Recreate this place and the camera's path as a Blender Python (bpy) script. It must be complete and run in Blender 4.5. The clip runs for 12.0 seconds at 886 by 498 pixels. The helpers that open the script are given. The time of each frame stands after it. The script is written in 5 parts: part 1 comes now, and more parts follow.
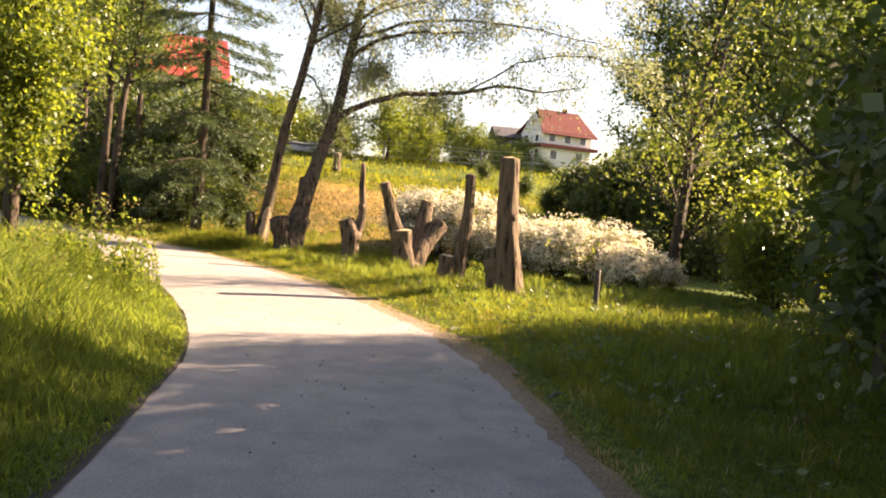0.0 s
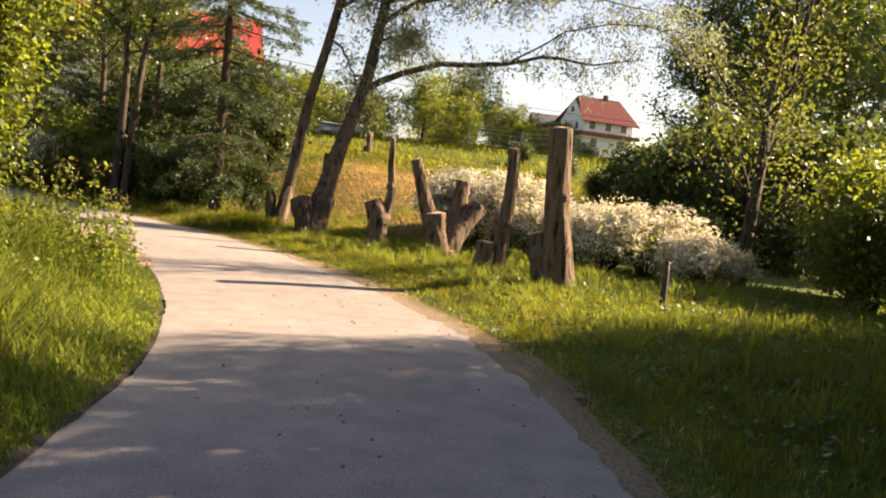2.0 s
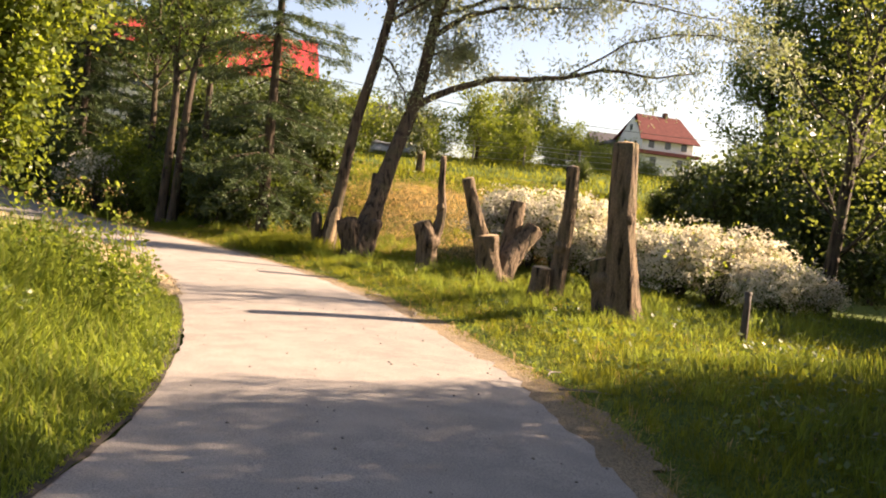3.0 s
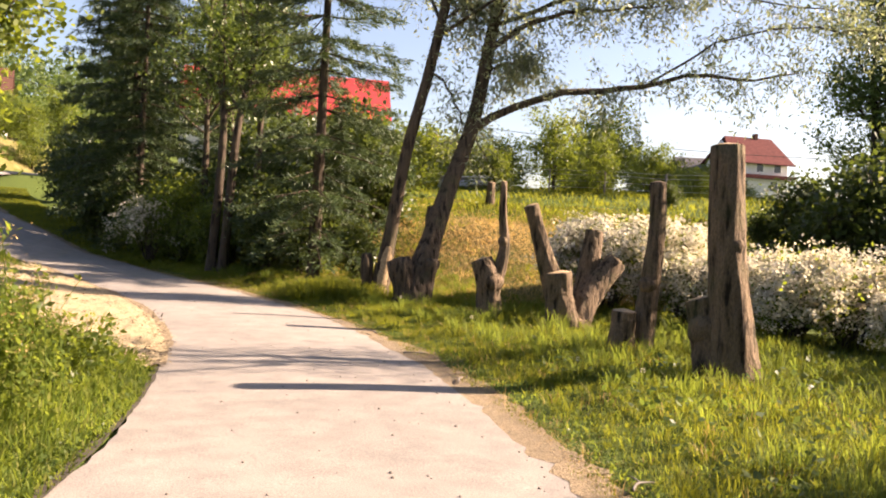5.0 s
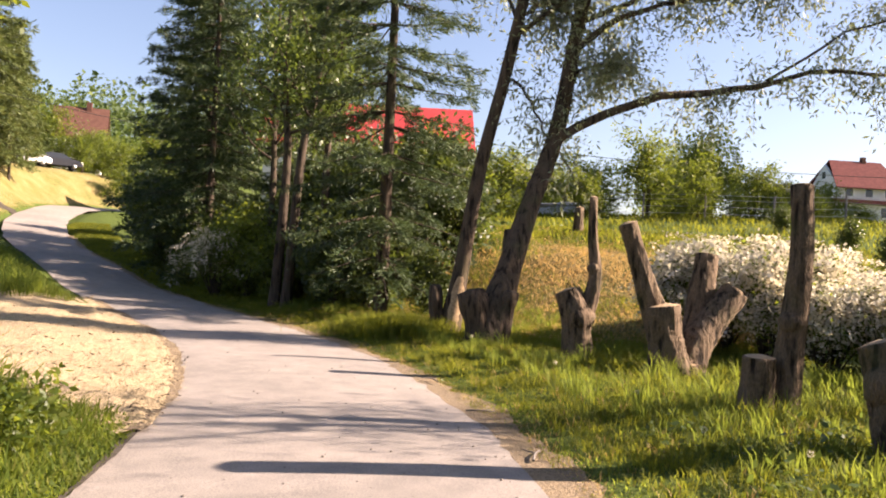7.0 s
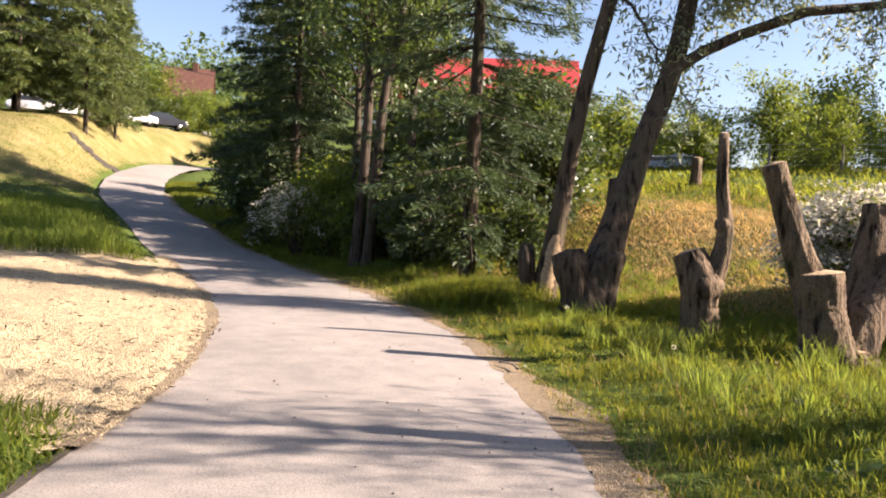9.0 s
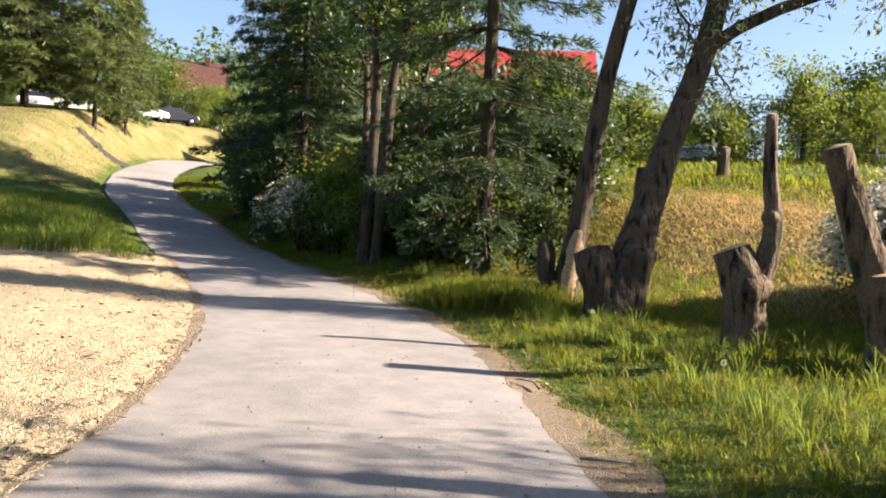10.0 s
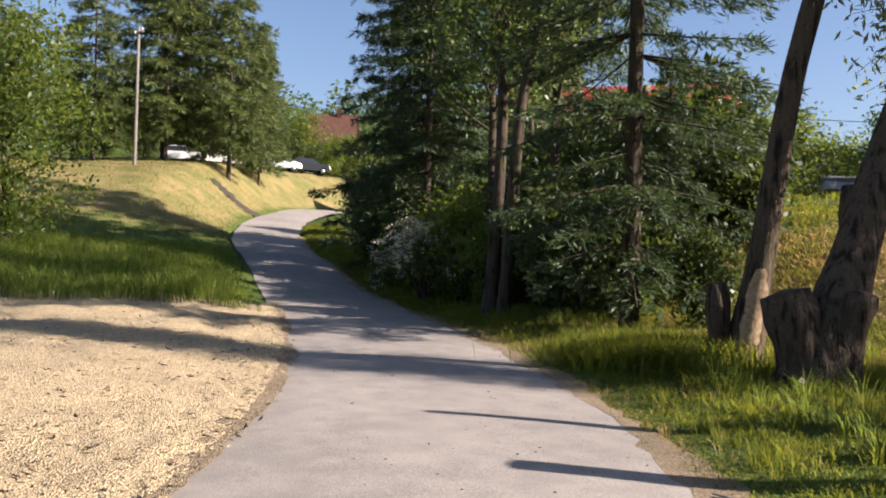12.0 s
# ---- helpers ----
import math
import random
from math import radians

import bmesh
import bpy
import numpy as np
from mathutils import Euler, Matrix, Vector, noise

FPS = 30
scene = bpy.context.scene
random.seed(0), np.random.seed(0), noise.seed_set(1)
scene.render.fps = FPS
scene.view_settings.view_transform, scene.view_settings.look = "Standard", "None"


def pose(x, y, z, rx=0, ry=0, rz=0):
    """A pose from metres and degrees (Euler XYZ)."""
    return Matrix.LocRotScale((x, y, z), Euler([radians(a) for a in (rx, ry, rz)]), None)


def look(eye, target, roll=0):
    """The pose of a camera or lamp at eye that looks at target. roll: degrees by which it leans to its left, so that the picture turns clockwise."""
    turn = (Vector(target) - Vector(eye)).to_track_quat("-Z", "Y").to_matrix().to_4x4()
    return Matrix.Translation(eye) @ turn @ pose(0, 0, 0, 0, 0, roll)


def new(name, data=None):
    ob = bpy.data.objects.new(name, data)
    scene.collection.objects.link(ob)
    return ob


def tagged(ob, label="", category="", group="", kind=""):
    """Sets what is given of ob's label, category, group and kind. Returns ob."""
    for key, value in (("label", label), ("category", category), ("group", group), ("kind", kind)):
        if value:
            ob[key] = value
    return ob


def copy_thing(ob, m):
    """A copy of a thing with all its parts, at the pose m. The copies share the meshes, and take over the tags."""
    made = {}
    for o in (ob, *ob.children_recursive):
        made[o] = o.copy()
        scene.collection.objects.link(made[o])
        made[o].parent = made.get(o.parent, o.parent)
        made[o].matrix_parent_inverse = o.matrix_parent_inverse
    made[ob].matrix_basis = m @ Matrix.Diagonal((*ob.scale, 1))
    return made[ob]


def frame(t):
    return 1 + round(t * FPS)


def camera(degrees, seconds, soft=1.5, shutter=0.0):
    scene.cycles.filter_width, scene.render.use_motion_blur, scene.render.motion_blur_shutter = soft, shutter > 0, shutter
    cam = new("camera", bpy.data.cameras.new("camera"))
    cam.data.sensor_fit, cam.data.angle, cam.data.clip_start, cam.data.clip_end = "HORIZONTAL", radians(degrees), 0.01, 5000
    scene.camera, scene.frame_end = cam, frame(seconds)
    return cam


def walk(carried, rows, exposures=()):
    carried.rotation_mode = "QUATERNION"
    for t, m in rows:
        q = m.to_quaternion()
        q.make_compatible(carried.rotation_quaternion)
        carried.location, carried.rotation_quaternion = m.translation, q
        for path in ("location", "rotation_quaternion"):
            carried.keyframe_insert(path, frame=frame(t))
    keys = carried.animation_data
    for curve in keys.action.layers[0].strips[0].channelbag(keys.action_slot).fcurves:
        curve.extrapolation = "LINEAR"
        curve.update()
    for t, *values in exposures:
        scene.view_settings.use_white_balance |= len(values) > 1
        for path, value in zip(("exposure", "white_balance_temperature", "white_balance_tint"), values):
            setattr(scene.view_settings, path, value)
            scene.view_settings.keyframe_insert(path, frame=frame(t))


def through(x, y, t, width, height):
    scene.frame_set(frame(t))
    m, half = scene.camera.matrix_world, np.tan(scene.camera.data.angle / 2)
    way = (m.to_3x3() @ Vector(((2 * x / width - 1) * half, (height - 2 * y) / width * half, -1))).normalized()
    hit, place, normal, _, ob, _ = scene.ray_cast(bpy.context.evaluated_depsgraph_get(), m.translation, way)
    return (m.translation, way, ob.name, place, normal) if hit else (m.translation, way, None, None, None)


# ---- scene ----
cam = camera(55.0, 12.0, soft=1.95)
PATH = [
    (0, (1.049, 0.435, 1.816), (0.547, 2.368, 1.715), 4.9),
    (0.5, (0.876, 1.045, 1.729), (0.266, 2.944, 1.583), 5.6),
    (1, (0.754, 1.397, 1.71), (0.195, 3.306, 1.502), 5.1),
    (1.5, (0.672, 2.002, 1.701), (0.086, 3.902, 1.484), 4.7),
    (2, (0.43, 2.64, 1.624), (-0.148, 4.55, 1.489), 5.7),
    (2.5, (0.281, 3.367, 1.719), (-0.384, 5.248, 1.582), 5.9),
    (3, (0.133, 3.796, 1.658), (-0.574, 5.665, 1.556), 5.6),
    (3.5, (-0.022, 4.605, 1.678), (-0.788, 6.449, 1.565), 4.9),
    (5.5, (-0.647, 7.057, 1.642), (-1.633, 8.797, 1.648), 2.1),
    (6, (-0.879, 7.589, 1.646), (-1.959, 9.272, 1.671), 1.6),
    (6.5, (-1.13, 8.266, 1.593), (-2.21, 9.948, 1.636), 2.5),
    (8.5, (-2.394, 10.667, 1.514), (-3.559, 12.293, 1.49), 2.3),
    (9, (-2.605, 11.168, 1.498), (-3.884, 12.705, 1.432), 2.6),
    (9.5, (-2.996, 11.614, 1.495), (-4.293, 13.135, 1.468), 2.8),
    (10, (-3.34, 12.152, 1.499), (-4.646, 13.665, 1.419), 2.3),
    (10.5, (-3.852, 12.635, 1.444), (-5.258, 14.057, 1.451), 3.3),
    (11, (-4.209, 13.1, 1.479), (-5.645, 14.492, 1.464), 3.1),
    (11.5, (-4.712, 13.679, 1.372), (-6.223, 14.989, 1.426), 3.1),
    (12, (-5.041, 13.976, 1.38), (-6.568, 15.268, 1.401), 1.5),
]
walk(cam, [(t, look(eye, target, roll)) for t, eye, target, roll in PATH], [(0, 2.7, 7900, 25), (0.5, 2.58, 7900, 25), (1, 2.4, 8000, 24), (1.5, 2.2, 8000, 24), (2, 2.16, 7800, 24), (2.5, 2.25, 7750, 23), (3.5, 2.3, 7550, 24), (5.5, 2.22, 7000, 25), (6.5, 2.12, 6800, 26), (9.5, 2.1, 6150, 20), (10.5, 1.92, 5950, 15), (12, 1.58, 5900, 19)])

# ---- world and sun ----
SUN_DIR = Vector((0.80, 0.60, 0.55)).normalized()
world = bpy.data.worlds.new("sky")
scene.world = world
world.use_nodes = True
wn = world.node_tree.nodes
sky = wn.new("ShaderNodeTexSky")
sky.sky_type, sky.sun_disc = "NISHITA", False
sky.sun_elevation, sky.sun_rotation = math.asin(SUN_DIR.z), math.atan2(SUN_DIR.x, SUN_DIR.y)
sky.air_density, sky.dust_density = 1.0, 1.2
wn["Background"].inputs["Strength"].default_value = 0.052
world.node_tree.links.new(sky.outputs["Color"], wn["Background"].inputs["Color"])
sun = new("sun", bpy.data.lights.new("sun", "SUN"))
sun.data.energy, sun.data.angle, sun.data.color = 5.0, radians(0.6), (1.0, 0.87, 0.68)
sun.matrix_world = look(SUN_DIR * 60, (0, 0, 0))


# ---- materials ----
def nodes_of(name):
    mat = bpy.data.materials.new(name)
    mat.use_nodes = True
    tree = mat.node_tree
    return mat, tree.nodes, tree.links, tree.nodes["Principled BSDF"]


def ramp(nodes, stops):
    node = nodes.new("ShaderNodeValToRGB")
    el = node.color_ramp.elements
    while len(el) < len(stops):
        el.new(0.5)
    for e, (pos, col) in zip(el, stops):
        e.position, e.color = pos, (*col, 1)
    return node


def noise_node(nodes, links, scale, detail=5, stretch=None, coord="Object"):
    tc = nodes.new("ShaderNodeTexCoord")
    out = tc.outputs[coord]
    if stretch:
        mp = nodes.new("ShaderNodeMapping")
        mp.inputs["Scale"].default_value = stretch
        links.new(out, mp.inputs["Vector"])
        out = mp.outputs["Vector"]
    nz = nodes.new("ShaderNodeTexNoise")
    nz.inputs["Scale"].default_value, nz.inputs["Detail"].default_value = scale, detail
    links.new(out, nz.inputs["Vector"])
    return nz


def mix_colour(nodes, links, fac, a, b, kind="MIX"):
    m = nodes.new("ShaderNodeMix")
    m.data_type, m.blend_type = "RGBA", kind
    for sock, val in ((m.inputs[0], fac), (m.inputs[6], a), (m.inputs[7], b)):
        if isinstance(val, (tuple, float, int)):
            sock.default_value = (*val, 1) if isinstance(val, tuple) else val
        else:
            links.new(val, sock)
    return m.outputs[2]


def bump(nodes, links, bsdf, height, strength, dist):
    b = nodes.new("ShaderNodeBump")
    b.inputs["Strength"].default_value, b.inputs["Distance"].default_value = strength, dist
    links.new(height, b.inputs["Height"])
    links.new(b.outputs["Normal"], bsdf.inputs["Normal"])


def leaf_material(name, dark, mid, light, through, amount=0.45, rough=0.45, gloss=0.35):
    """Thin leaves: glossy face, light shining through; each leaf varies."""
    mat, n, l, p = nodes_of(name)
    geo = n.new("ShaderNodeNewGeometry")
    rp = ramp(n, [(0.0, dark), (0.55, mid), (1.0, light)])
    l.new(geo.outputs["Random Per Island"], rp.inputs["Fac"])
    nz = noise_node(n, l, 0.9, 2)
    tone = ramp(n, [(0.3, (0.72, 0.72, 0.72)), (0.7, (1.2, 1.15, 1.0))])
    l.new(nz.outputs["Fac"], tone.inputs["Fac"])
    col = mix_colour(n, l, 1.0, rp.outputs["Color"], tone.outputs["Color"], "MULTIPLY")
    l.new(col, p.inputs["Base Color"])
    p.inputs["Roughness"].default_value = rough
    p.inputs["Specular IOR Level"].default_value = gloss
    tr = n.new("ShaderNodeBsdfTranslucent")
    l.new(mix_colour(n, l, 1.0, tone.outputs["Color"], through, "MULTIPLY"), tr.inputs["Color"])
    mx = n.new("ShaderNodeMixShader")
    mx.inputs["Fac"].default_value = amount
    l.new(p.outputs["BSDF"], mx.inputs[1])
    l.new(tr.outputs["BSDF"], mx.inputs[2])
    l.new(mx.outputs["Shader"], n["Material Output"].inputs["Surface"])
    return mat


def bark_material(name, dark, light, moss=(0.07, 0.08, 0.03), depth=0.03):
    """Furrowed bark: long dark cracks between paler plates, mossy patches."""
    mat, n, l, p = nodes_of(name)
    big = noise_node(n, l, 1.7, 5)
    crack = noise_node(n, l, 13.0, 6, (1.0, 1.0, 0.16))
    fine = noise_node(n, l, 60.0, 4, (1.0, 1.0, 0.4))
    mid = tuple((a + 2 * b) / 3 for a, b in zip(dark, light))
    rp = ramp(n, [(0.36, tuple(c * 0.6 for c in dark)), (0.47, mid), (0.7, light)])
    l.new(crack.outputs["Fac"], rp.inputs["Fac"])
    tone = ramp(n, [(0.3, (0.65, 0.65, 0.65)), (0.7, (1.25, 1.2, 1.15))])
    l.new(fine.outputs["Fac"], tone.inputs["Fac"])
    col = mix_colour(n, l, 1.0, rp.outputs["Color"], tone.outputs["Color"], "MULTIPLY")
    spots = ramp(n, [(0.52, (0, 0, 0)), (0.74, (0.6, 0.6, 0.6))])
    l.new(big.outputs["Fac"], spots.inputs["Fac"])
    l.new(mix_colour(n, l, spots.outputs["Color"], col, moss), p.inputs["Base Color"])
    p.inputs["Roughness"].default_value = 0.92
    p.inputs["Specular IOR Level"].default_value = 0.2
    add = n.new("ShaderNodeMath")
    add.operation = "MULTIPLY_ADD"
    l.new(fine.outputs["Fac"], add.inputs[0])
    add.inputs[1].default_value = 0.3
    l.new(crack.outputs["Fac"], add.inputs[2])
    bump(n, l, p, add.outputs["Value"], 1.0, depth)
    return mat


def plain_material(name, colour, rough=0.6, vary=0.15, scale=6.0, metal=0.0, relief=0.0, sheen=0.5):
    mat, n, l, p = nodes_of(name)
    nz = noise_node(n, l, scale, 6)
    lo, hi = (tuple(c * (1 - vary) for c in colour), tuple(min(1, c * (1 + vary)) for c in colour))
    rp = ramp(n, [(0.3, lo), (0.7, hi)])
    l.new(nz.outputs["Fac"], rp.inputs["Fac"])
    l.new(rp.outputs["Color"], p.inputs["Base Color"])
    p.inputs["Roughness"].default_value, p.inputs["Metallic"].default_value = rough, metal
    p.inputs["Specular IOR Level"].default_value = sheen
    if relief:
        bump(n, l, p, nz.outputs["Fac"], 0.6, relief)
    return mat


def asphalt_material():
    mat, n, l, p = nodes_of("asphalt")
    big, mid, fine = noise_node(n, l, 0.35, 4), noise_node(n, l, 3.0, 5), noise_node(n, l, 90.0, 3)
    a = ramp(n, [(0.3, (0.222, 0.202, 0.184)), (0.7, (0.288, 0.26, 0.236))])
    l.new(big.outputs["Fac"], a.inputs["Fac"])
    b = ramp(n, [(0.35, (0.86, 0.86, 0.86)), (0.65, (1.08, 1.07, 1.05))])
    l.new(mid.outputs["Fac"], b.inputs["Fac"])
    c = ramp(n, [(0.35, (0.72, 0.72, 0.73)), (0.65, (1.22, 1.2, 1.17))])
    l.new(fine.outputs["Fac"], c.inputs["Fac"])
    col = mix_colour(n, l, 1.0, a.outputs["Color"], b.outputs["Color"], "MULTIPLY")
    l.new(mix_colour(n, l, 1.0, col, c.outputs["Color"], "MULTIPLY"), p.inputs["Base Color"])
    p.inputs["Roughness"].default_value = 0.85
    p.inputs["Specular IOR Level"].default_value = 0.3
    bump(n, l, p, fine.outputs["Fac"], 0.5, 0.006)
    return mat


def gravel_material(name, dark, light, scale=26.0):
    mat, n, l, p = nodes_of(name)
    vor = n.new("ShaderNodeTexVoronoi")
    tc = n.new("ShaderNodeTexCoord")
    l.new(tc.outputs["Object"], vor.inputs["Vector"])
    vor.inputs["Scale"].default_value = scale
    rp = ramp(n, [(0.1, dark), (0.75, light)])
    sep = n.new("ShaderNodeSeparateColor")
    l.new(vor.outputs["Color"], sep.inputs["Color"])
    l.new(sep.outputs["Red"], rp.inputs["Fac"])
    big = noise_node(n, l, 0.8, 6)
    tone = ramp(n, [(0.3, (0.78, 0.76, 0.72)), (0.65, (1.08, 1.06, 1.0))])
    l.new(big.outputs["Fac"], tone.inputs["Fac"])
    l.new(mix_colour(n, l, 1.0, rp.outputs["Color"], tone.outputs["Color"], "MULTIPLY"), p.inputs["Base Color"])
    p.inputs["Roughness"].default_value = 0.95
    bump(n, l, p, vor.outputs["Distance"], 0.8, 0.02)
    return mat


def ground_material():
    mat, n, l, p = nodes_of("meadow_ground")
    at = n.new("ShaderNodeAttribute")
    at.attribute_name = "dry"
    big, fine = noise_node(n, l, 0.7, 6), noise_node(n, l, 14.0, 6)
    green = ramp(n, [(0.3, (0.035, 0.06, 0.012)), (0.7, (0.10, 0.13, 0.028))])
    l.new(fine.outputs["Fac"], green.inputs["Fac"])
    straw = ramp(n, [(0.3, (0.16, 0.115, 0.05)), (0.7, (0.36, 0.265, 0.125))])
    l.new(fine.outputs["Fac"], straw.inputs["Fac"])
    m = n.new("ShaderNodeMath")
    m.operation = "MULTIPLY_ADD"
    m.use_clamp = True
    l.new(big.outputs["Fac"], m.inputs[0])
    m.inputs[1].default_value = 1.6
    add = n.new("ShaderNodeMath")
    add.operation = "ADD"
    l.new(at.outputs["Fac"], add.inputs[0])
    add.inputs[1].default_value = -1.2
    l.new(add.outputs["Value"], m.inputs[2])
    l.new(mix_colour(n, l, m.outputs["Value"], green.outputs["Color"], straw.outputs["Color"]), p.inputs["Base Color"])
    p.inputs["Roughness"].default_value = 1.0
    p.inputs["Specular IOR Level"].default_value = 0.1
    bump(n, l, p, fine.outputs["Fac"], 1.0, 0.05)
    return mat


ASPHALT, GROUND = asphalt_material(), ground_material()
CHIPS = gravel_material("pale_chippings", (0.23, 0.175, 0.098), (0.49, 0.39, 0.245), 66.0)
DIRT = gravel_material("verge_dirt", (0.12, 0.088, 0.054), (0.29, 0.222, 0.142), 90.0)
# soil of the lane's edge; also colours the painted shadow on the bank
SOIL_AND_SHADOW = plain_material("dark_soil_and_shadow", (0.04, 0.031, 0.021), 1.0, 0.4, 12.0, 0.0, 0.02)
BARK = bark_material("willow_bark", (0.034, 0.024, 0.016), (0.18, 0.132, 0.088), depth=0.09)
BARK_GREY = bark_material("grey_willow_bark", (0.034, 0.025, 0.018), (0.112, 0.084, 0.058), depth=0.09)
BARK_DARK = bark_material("dark_bark", (0.020, 0.015, 0.011), (0.078, 0.06, 0.044))
WOOD_CUT = plain_material("sawn_wood", (0.36, 0.25, 0.14), 0.85, 0.35, 22.0, 0.0, 0.01)
GRASS = leaf_material("grass_blades", (0.046, 0.067, 0.009), (0.082, 0.108, 0.016), (0.146, 0.144, 0.032), (0.302, 0.323, 0.031), 0.45, 0.7, 0.12)
GRASS_TALL = leaf_material("tall_grass_blades", (0.050, 0.084, 0.014), (0.086, 0.125, 0.024), (0.166, 0.170, 0.048), (0.32, 0.40, 0.055), 0.45, 0.7, 0.12)
STRAW = leaf_material("dry_straw", (0.238, 0.160, 0.060), (0.389, 0.270, 0.110), (0.518, 0.380, 0.180), (0.499, 0.330, 0.110), 0.3, 0.7)
STRAW_SLOPE = leaf_material("lying_straw", (0.28, 0.18, 0.075), (0.46, 0.31, 0.14), (0.60, 0.43, 0.21), (0.55, 0.38, 0.14), 0.42, 0.7)
STRAW_MOWN = leaf_material("mown_yellow_grass", (0.12, 0.115, 0.032), (0.19, 0.172, 0.052), (0.27, 0.23, 0.08), (0.31, 0.28, 0.06), 0.35, 0.7, 0.12)
LEAF = leaf_material("broad_leaves", (0.037, 0.067, 0.013), (0.069, 0.106, 0.020), (0.112, 0.140, 0.028), (0.274, 0.338, 0.033), 0.45)
LEAF_YELLOW = leaf_material("yellow_green_leaves", (0.055, 0.083, 0.017), (0.099, 0.127, 0.022), (0.150, 0.160, 0.033), (0.21, 0.25, 0.04), 0.42)
LEAF_DARK = leaf_material("dark_leaves", (0.031, 0.055, 0.016), (0.055, 0.091, 0.022), (0.103, 0.133, 0.031), (0.238, 0.333, 0.049), 0.25)
LEAF_SILVER = leaf_material("silver_willow_leaves", (0.121, 0.155, 0.095), (0.189, 0.223, 0.142), (0.297, 0.324, 0.230), (0.352, 0.400, 0.176), 0.4)
# darkened copy of the dark leaves: understorey shade is put into the colour
LEAF_SHADE_TINT = leaf_material("shade_tinted_leaves", (0.022, 0.040, 0.013), (0.040, 0.064, 0.018), (0.074, 0.095, 0.025), (0.17, 0.23, 0.035), 0.28)
NEEDLE = leaf_material("spruce_needles", (0.021, 0.043, 0.023), (0.038, 0.069, 0.031), (0.076, 0.106, 0.037), (0.16, 0.23, 0.05), 0.14, 0.55)
NEEDLE_LIGHT = leaf_material("pine_needles", (0.045, 0.075, 0.026), (0.076, 0.112, 0.034), (0.13, 0.155, 0.048), (0.26, 0.30, 0.065), 0.22, 0.55)
BLOSSOM = leaf_material("white_blossom", (0.613, 0.570, 0.475), (0.741, 0.694, 0.608), (0.810, 0.769, 0.712), (0.711, 0.665, 0.494), 0.35, 0.6)
WOODS = leaf_material("far_foliage", (0.036, 0.066, 0.024), (0.060, 0.096, 0.030), (0.096, 0.132, 0.036), (0.144, 0.216, 0.042), 0.3, 0.7)
WHITE_WALL = plain_material("white_render", (0.62, 0.61, 0.585), 0.85, 0.06, 1.2)
RED_ROOF = plain_material("red_sheet_roof", (0.37, 0.042, 0.042), 0.7, 0.12, 1.5, sheen=0.2)
TILE_ROOF = plain_material("dark_red_tiles", (0.105, 0.036, 0.034), 0.9, 0.2, 2.5, sheen=0.08)
BROWN_ROOF = plain_material("brown_red_tiles", (0.11, 0.055, 0.042), 0.9, 0.15, 2.0, sheen=0.1)
DARK_ROOF = plain_material("dark_roof", (0.06, 0.055, 0.06), 0.7, 0.2, 2.0)
DARK_WOOD = plain_material("dark_timber", (0.055, 0.04, 0.03), 0.8, 0.3, 5.0)
GREY_WOOD = plain_material("weathered_timber", (0.16, 0.14, 0.12), 0.85, 0.3, 8.0)
GLASS = plain_material("window_glass", (0.03, 0.035, 0.045), 0.08, 0.1, 1.0)
WHITE_PAINT = plain_material("white_car_paint", (0.78, 0.78, 0.78), 0.25, 0.02, 1.0)
DARK_PAINT = plain_material("dark_car_paint", (0.03, 0.03, 0.035), 0.25, 0.05, 1.0)
RUBBER = plain_material("tyre_rubber", (0.02, 0.02, 0.02), 0.9, 0.2, 8.0)
METAL = plain_material("galvanised_steel", (0.42, 0.42, 0.42), 0.45, 0.1, 6.0, 0.8)
CABLE = plain_material("black_cable", (0.02, 0.02, 0.02), 0.6, 0.1, 3.0)
STONE = plain_material("pale_stone", (0.15, 0.13, 0.11), 0.9, 0.3, 9.0)
SHEET = plain_material("pale_fabric_sheet", (0.34, 0.345, 0.34), 0.6, 0.1, 3.0)


# ---- mesh helpers ----
def mesh(name, verts, faces, mat, smooth=False):
    """A mesh from arrays; all faces have the same number of corners."""
    v, f = np.asarray(verts, np.float32), np.asarray(faces, np.int32)
    me = bpy.data.meshes.new(name)
    me.vertices.add(len(v))
    me.vertices.foreach_set("co", v.ravel())
    me.loops.add(f.size)
    me.loops.foreach_set("vertex_index", f.ravel())
    me.polygons.add(len(f))
    me.polygons.foreach_set("loop_start", np.arange(0, f.size, f.shape[1], dtype=np.int32))
    me.update(calc_edges=True)
    me.materials.append(mat)
    if smooth:
        me.shade_smooth()
    return me


def part(name, me, parent, label="", at=None):
    ob = new(name, me)
    ob.parent = parent
    if at is not None:
        ob.matrix_basis = at
    if label:
        ob["label"] = label
    return ob


def thing(name, label, category, at=(0, 0, 0), turn=0.0, group="", kind=""):
    ob = new(name)
    ob.matrix_basis = pose(*at, 0, 0, turn)
    return tagged(ob, label, category, group, kind)


class Shape:
    """Gathers pieces of one mesh."""

    def __init__(self):
        self.v, self.f, self.n = [], [], 0

    def add(self, v, f):
        self.v.append(np.asarray(v, float))
        self.f.append(np.asarray(f, int) + self.n)
        self.n += len(v)
        return self

    def mesh(self, name, mat, smooth=False):
        return mesh(name, np.concatenate(self.v), np.concatenate(self.f), mat, smooth)


